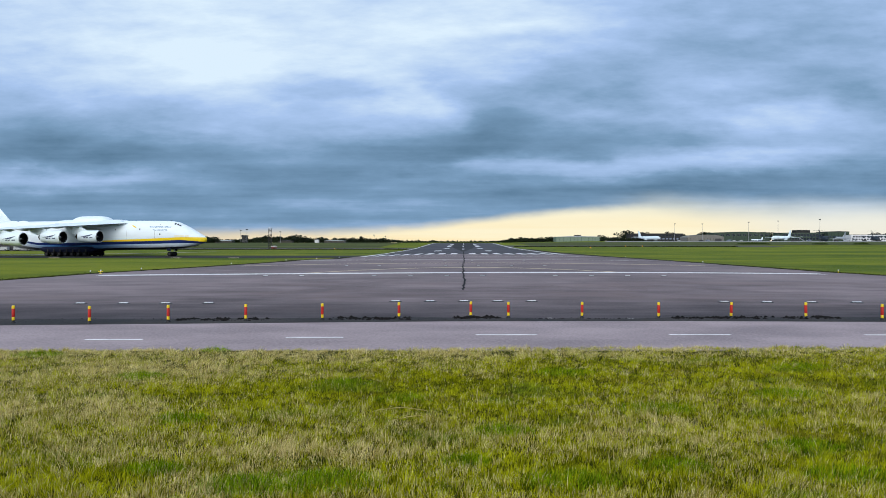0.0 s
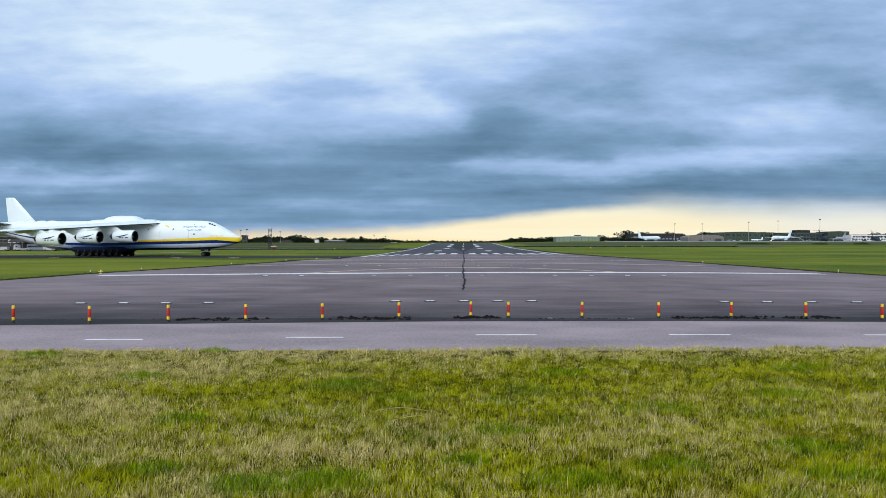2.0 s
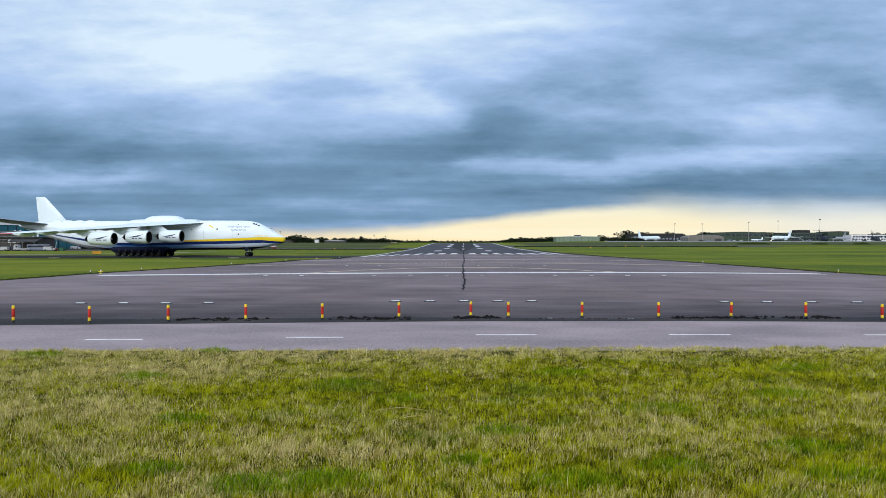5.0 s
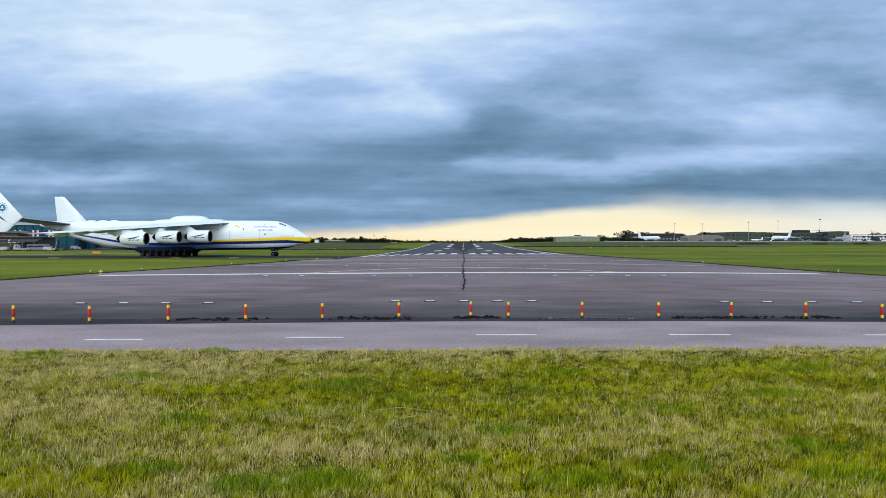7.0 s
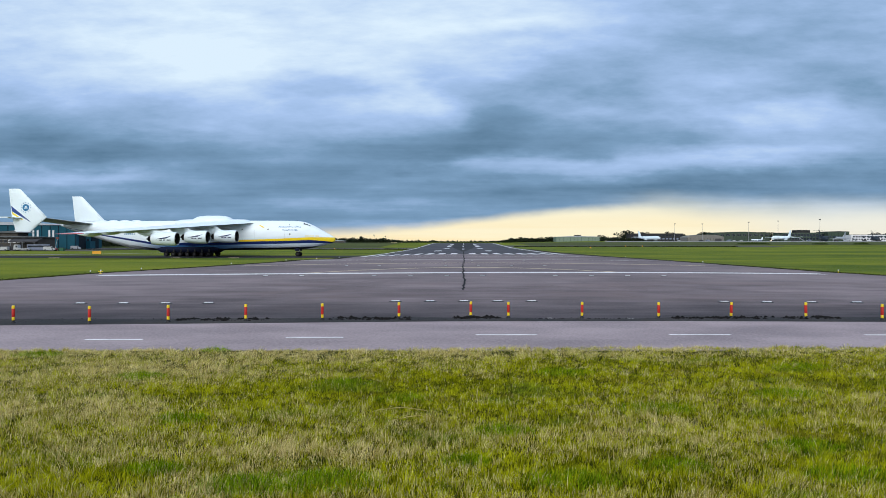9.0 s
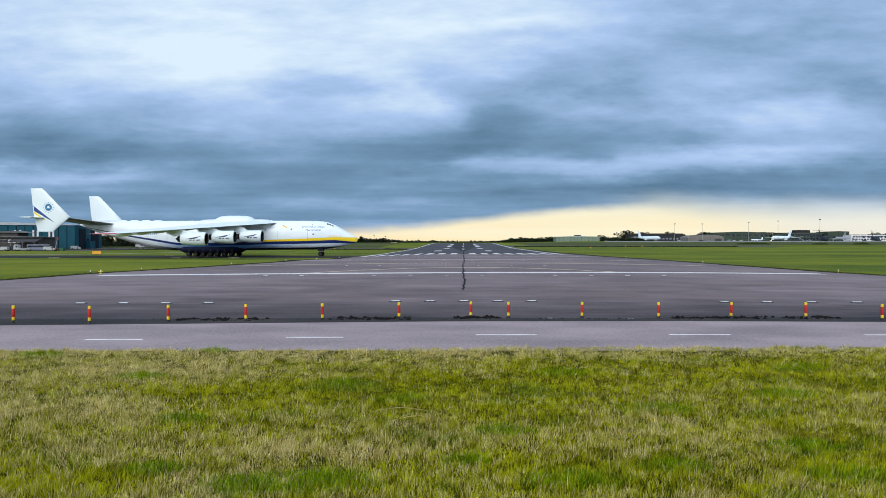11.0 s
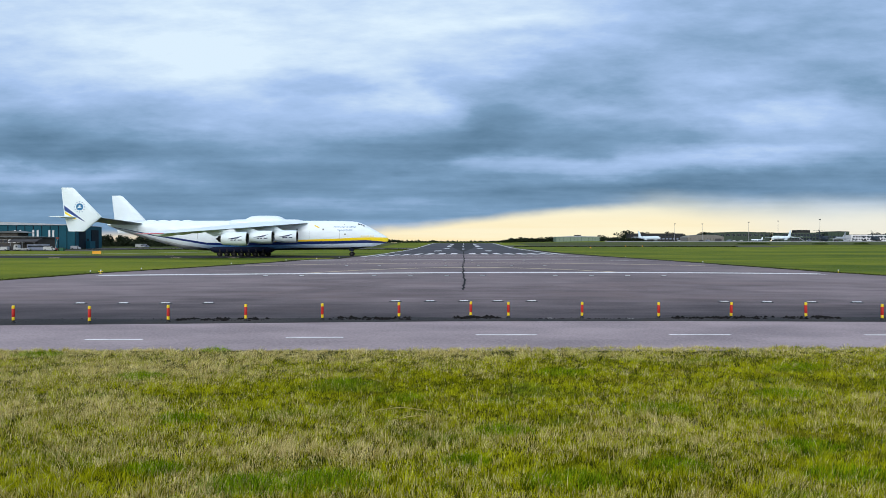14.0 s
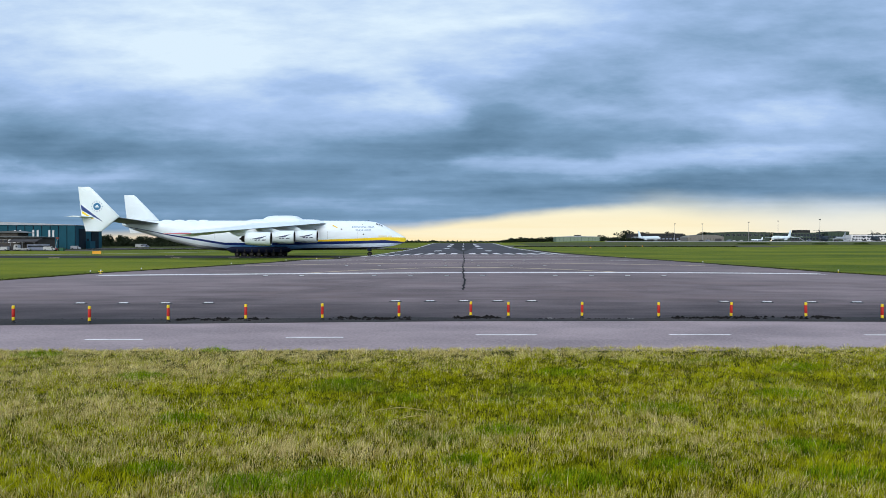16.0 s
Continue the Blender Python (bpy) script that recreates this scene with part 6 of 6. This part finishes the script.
# ---- turf and spilt soil ----
def lumps(name, spots, n, size, seed, material, label, category):
    rng = np.random.default_rng(seed)
    vs, fs = [], []
    for (x0, x1, y0, y1) in spots:
        hx, hy = rng.uniform(x0, x1, 9), rng.uniform(y0, y1, 9)
        for _ in range(n):
            q = rng.integers(0, 9)
            loose = rng.uniform() < 0.3
            cx = rng.uniform(x0, x1) if loose else hx[q] + rng.normal(0, 0.05 * (x1 - x0))
            cy = rng.uniform(y0, y1) if loose else hy[q] + rng.normal(0, 0.09)
            s = size * (0.3 + 1.3 * rng.uniform() ** 2)
            b = len(vs)
            z = land(cx, cy) - 0.004
            for k in range(5):
                a = k * 1.2566 + rng.uniform(-0.3, 0.3)
                vs.append((cx + s * math.cos(a) * rng.uniform(0.8, 1.5), cy + s * math.sin(a) * rng.uniform(0.6, 1), z))
            vs.append((cx + rng.uniform(-0.3, 0.3) * s, cy, z + s * rng.uniform(0.35, 0.9)))
            fs += [(b + k, b + (k + 1) % 5, b + 5) for k in range(5)]
    ob = mesh_part(name, vs, fs, material)
    return tagged(ob, label, category, kind="stuff")


lumps("soil_clumps", ((-9.6, -6.4, 23.25, 23.95), (-4.2, -1.2, 23.5, 24.2), (0.4, 2.2, 23.9, 24.5), (11.2, 14.6, 23.8, 24.5), (8.6, 11.0, 23.9, 24.3)), 330, 0.085, 5, M["soil"], "scattered dark clods of soil along the road edge", "soil")
lumps("soil_crumbs", ((-16, 17, 23.5, 24.2),), 1500, 0.035, 6, M["soil"], "fine dark soil crumbs along the road edge", "soil")


def blades(name, x, y, h, w, seed, base, label, mat="blade", fan=None):
    """Bent grass blades, three faces each, standing at the given roots; fan: the way each one leans."""
    rng = np.random.default_rng(seed)
    n = len(x)
    a = rng.uniform(0, 2 * np.pi, n)
    lean = np.abs(rng.normal(0.36, 0.30, n)) * h
    wind = 0.10 * h
    sx, sy = np.cos(a), np.sin(a)
    b = rng.uniform(0, 2 * np.pi, n) if fan is None else fan + rng.normal(0, 0.6, n)
    lx, ly = np.cos(b) * lean + wind, np.sin(b) * lean
    v = np.empty((n, 5, 3), dtype=np.float32)
    for k, (f, wd, up) in enumerate(((0, -1, 0), (0, 1, 0), (0.36, 0.8, 0.6), (0.36, -0.8, 0.6), (1.0, 0, 1.0))):
        v[:, k, 0] = x + lx * f + sx * w * wd / 2
        v[:, k, 1] = y + ly * f + sy * w * wd / 2
        v[:, k, 2] = base + h * up
    me = bpy.data.meshes.new(name)
    me.vertices.add(n * 5)
    me.vertices.foreach_set("co", v.ravel())
    loops = (np.arange(n, dtype=np.int32)[:, None] * 5 + np.array([0, 1, 2, 3, 3, 2, 4], dtype=np.int32)).ravel()
    me.loops.add(n * 7)
    me.loops.foreach_set("vertex_index", loops)
    me.polygons.add(n * 2)
    st = (np.arange(n, dtype=np.int32)[:, None] * 7 + np.array([0, 4], dtype=np.int32)).ravel()
    me.polygons.foreach_set("loop_start", st)
    me.update(calc_edges=True)
    me.materials.append(M[mat])
    return tagged(new(name, me), label, "grass", kind="stuff")


def wavy(x, y, s, seed):
    r = np.random.default_rng(seed)
    t = np.zeros_like(x)
    for k in range(9):
        a, f = r.uniform(0, 2 * np.pi), r.uniform(0.6, 2.4) / s
        t += np.sin((x * np.cos(a) + y * np.sin(a)) * f * 2 * np.pi + r.uniform(0, 6.28))
    return t / 4.0


# drier and greener patches of the verge: centre, half-widths, dryness
DRY = ((-6.6, 14.6, 2.0, 0.8, 0.5), (-7.0, 10.9, 2.2, 0.8, 0.3), (-2.3, 8.75, 1.6, 0.4, 0.36), (-2.6, 7.5, 0.8, 0.35, 0.35), (0.0, 8.8, 1.0, 0.35, 0.26),
       (2.6, 9.6, 1.2, 0.45, 0.25), (4.1, 8.9, 0.8, 0.35, 0.3), (8.2, 11.3, 1.4, 0.6, 0.3), (-3.4, 15.6, 4.0, 0.5, 0.3),
       (-1.6, 12.2, 2.0, 1.6, -0.5), (1.8, 12.9, 2.0, 1.5, -0.45), (6.3, 14.0, 2.4, 1.2, -0.35), (-4.4, 7.6, 1.2, 0.4, -0.4), (1.2, 7.7, 1.4, 0.5, -0.4),
       (5.6, 8.6, 1.8, 0.7, -0.4), (-5.0, 12.0, 1.5, 0.6, -0.3))


def verge():
    rng = np.random.default_rng(11)
    # tufts, each with its own height and dryness, their blades fanning out
    nt_ = 11000
    ty = 6.1 + (17.0 - 6.1) * rng.uniform(0, 1, nt_) ** 0.9
    tx = rng.uniform(-1, 1, nt_) * (ty * 0.70 + 0.7)
    tr = rng.uniform(0.05, 0.15, nt_)
    th = np.clip(rng.normal(0.115, 0.03, nt_) + 0.02 * wavy(tx, ty, 2.6, 1), 0.05, 0.21)
    per = rng.integers(14, 52, nt_)
    own = np.repeat(np.arange(nt_), per)
    n = len(own)
    a, d = rng.uniform(0, 2 * np.pi, n), np.sqrt(rng.uniform(0, 1, n))
    x = tx[own] + tr[own] * d * np.cos(a) * 1.15
    y = ty[own] + tr[own] * d * np.sin(a)
    h = th[own] * (1.12 - 0.4 * d) * rng.uniform(0.7, 1.2, n)
    mood = rng.normal(0, 0.27, nt_)[own]
    # a thinner undergrowth between them
    m = 200000
    uy = 6.1 + (17.0 - 6.1) * rng.uniform(0, 1, m) ** 0.9
    ux = rng.uniform(-1, 1, m) * (uy * 0.70 + 0.7)
    x, y = np.concatenate([x, ux]), np.concatenate([y, uy])
    h = np.concatenate([h, np.clip(rng.normal(0.075, 0.02, m), 0.03, 0.14)])
    a = np.concatenate([a, rng.uniform(0, 2 * np.pi, m)])
    mood = np.concatenate([mood, rng.normal(0, 0.05, m)])
    n = len(x)
    y = 6.1 + (y - 6.1) * (1 + 0.036 * np.clip((x + 2) / 4, 0, 1))
    y += 0.1 * wavy(x, y * 0, 2.5, 3) * (y > 16.6)
    w = rng.uniform(0.004, 0.0095, n) * (0.72 + y / 26)
    # dry straw gathers in drifts and along the road
    dry = 0.16 * wavy(x * 0.55, y, 3.4, 7) + 0.12 * wavy(x, y, 1.1, 8) + 0.34 * np.clip((y - 15.6) / 0.8, 0, 1) - 0.018 * x + mood
    for cx, cy, sx, sy, amp in DRY:
        dry += amp * np.exp(-((x - cx) / sx) ** 2 - ((y - cy) / sy) ** 2)
    straw = rng.uniform(0, 1, n) < np.clip(0.29 + 1.15 * dry, 0.04, 0.9)
    for pick, mat, nm, lb, sd, tl in ((~straw, "blade", "long_grass", "long uneven green grass of the verge", 12, 1.0), (straw, "straw", "dry_grass", "dry pale straw standing in drifts among green grass", 14, 1.08)):
        blades(nm, x[pick], y[pick], h[pick] * tl, w[pick] * (1.0 if tl == 1 else 0.8), sd, 0.02, lb, mat, a[pick])
    # the verge goes on along the road and behind
    n = 150000
    x, y = rng.uniform(-30, 30, n), rng.uniform(-4, 16.95, n)
    out = np.abs(x) > np.maximum(y, -9) * 0.70 + 0.4
    x, y = x[out], y[out]
    n = len(x)
    blades("long_grass", x, y, np.clip(rng.normal(0.1, 0.03, n), 0.04, 0.2), rng.uniform(0.010, 0.022, n), 13, 0.02, "long uneven green grass of the verge")


def edge_turf():
    """Taller unmown turf along the pavement edges."""
    rng = np.random.default_rng(21)
    lefty = ((30, -35.8), (50, -34), (57, -33.2), (62, -32.6), (74, -29.4), (83, -27.2), (100, -24), (150, -23.3), (162, -23))
    righty = ((30, 42.5), (50, 40), (57, 39.5), (62, 38.4), (74, 37.9), (83, 37.6), (100, 37.2), (150, 34.5), (260, 36.3))
    for tab, sgn in ((lefty, -1), (righty, 1)):
        n = 40000
        y = np.interp(rng.uniform(0, 1, n), [0, 0.55, 1], [44, 90, tab[-1][0]])
        x = np.interp(y, [t[0] for t in tab], [t[1] for t in tab]) + sgn * (rng.exponential(0.5, n) - 0.15)
        z = np.array([land(a, b) for a, b in zip(x, y)]) + TURF
        h = rng.uniform(0.05, 0.11, n)
        # blades coloured dark so the edge reads as a shaded lip
        blades("edge_grass", x, y, h, rng.uniform(0.03, 0.06, n), 22, z, "rough grass along the pavement edge, coloured dark as a shaded lip", "edge_blade")


def lush_tufts():
    """Darker, taller tussocks standing out of the verge."""
    rng = np.random.default_rng(77)
    spots = [(-1.9, 7.5, 0.55), (-1.35, 7.6, 0.5), (-2.4, 7.45, 0.4), (1.5, 7.6, 0.45), (2.9, 8.1, 0.35), (5.0, 8.9, 0.4), (-2.0, 12.9, 0.5), (-10.2, 16.2, 0.5), (-4.2, 10.3, 0.35), (3.6, 10.9, 0.5),
             (0.9, 9.6, 0.35), (-0.7, 11.6, 0.45), (6.4, 12.0, 0.5), (2.6, 14.0, 0.5), (-6.4, 13.6, 0.45), (4.9, 7.8, 0.4), (-3.6, 8.0, 0.3), (8.1, 14.6, 0.5), (0.3, 8.3, 0.25), (-6.0, 16.9, 0.3)]
    for x0, y0, r in spots:
        n = int(1500 * r)
        a, d = rng.uniform(0, 2 * np.pi, n), r * np.sqrt(rng.uniform(0, 1, n))
        x, y = x0 + d * np.cos(a) * 1.4, y0 + d * np.sin(a) * 0.7
        h = np.clip(rng.normal(0.17, 0.035, n) * (1.1 - 0.5 * d / r), 0.05, 0.26)
        blades("grass_tussock", x, y, h, rng.uniform(0.006, 0.011, n), int(x0 * 10 + 500), 0.02, "lush dark green tussock in the verge", "lush")


def fallen_stalks():
    """Long pale stalks lying bent on top of the grass."""
    for pts in (((-1.12, 10.75, 0.10), (-0.7, 10.8, 0.14), (-0.27, 10.7, 0.11)), ((-0.85, 10.1, 0.09), (-0.55, 10.25, 0.13), (-0.33, 10.35, 0.12)), ((-7.9, 12.0, 0.11), (-7.4, 12.1, 0.13), (-7.0, 12.05, 0.1))):
        bm = bmesh.new()
        rings(bm, [[(x, y + 0.006 * math.cos(a), z + 0.006 * math.sin(a)) for a in [2 * math.pi * k / 6 for k in range(6)]] for x, y, z in pts])
        tagged(part("fallen_stalk", bm, M["straw"]), "long pale dry stalk lying on the grass", "stalk", "fallen stalks on the verge")


verge()
lush_tufts()
fallen_stalks()
edge_turf()


# ---- what moves ----
def motions():
    walk(aircraft, [(t, pose(x, y, PLANE_Z, 0, 0, a)) for t, x, y, a in TAXI])
    turned = 0.0
    rows = []
    fine = []
    for k in range(len(TAXI) - 1):
        (t0, x0, y0, a0), (t1, x1, y1, a1) = TAXI[k], TAXI[k + 1]
        for j in range(8):
            f = j / 8
            fine.append((t0 + (t1 - t0) * f, x0 + (x1 - x0) * f, y0 + (y1 - y0) * f))
    fine.append(TAXI[-1][:3])
    for k, (t, x, y) in enumerate(fine):
        if k:
            turned += math.hypot(x - fine[k - 1][1], y - fine[k - 1][2]) / 0.635
        rows.append((t, math.degrees(turned)))
    for wh, (wx, wy, wz) in WHEELS:
        walk(wh, [(t, pose(wx, wy, wz, 0, a, 0)) for t, a in rows])
    walk(cloud_bank, [(0.0, pose(12, 60, EYE)), (16.0, pose(-12, -60, EYE))])


motions()
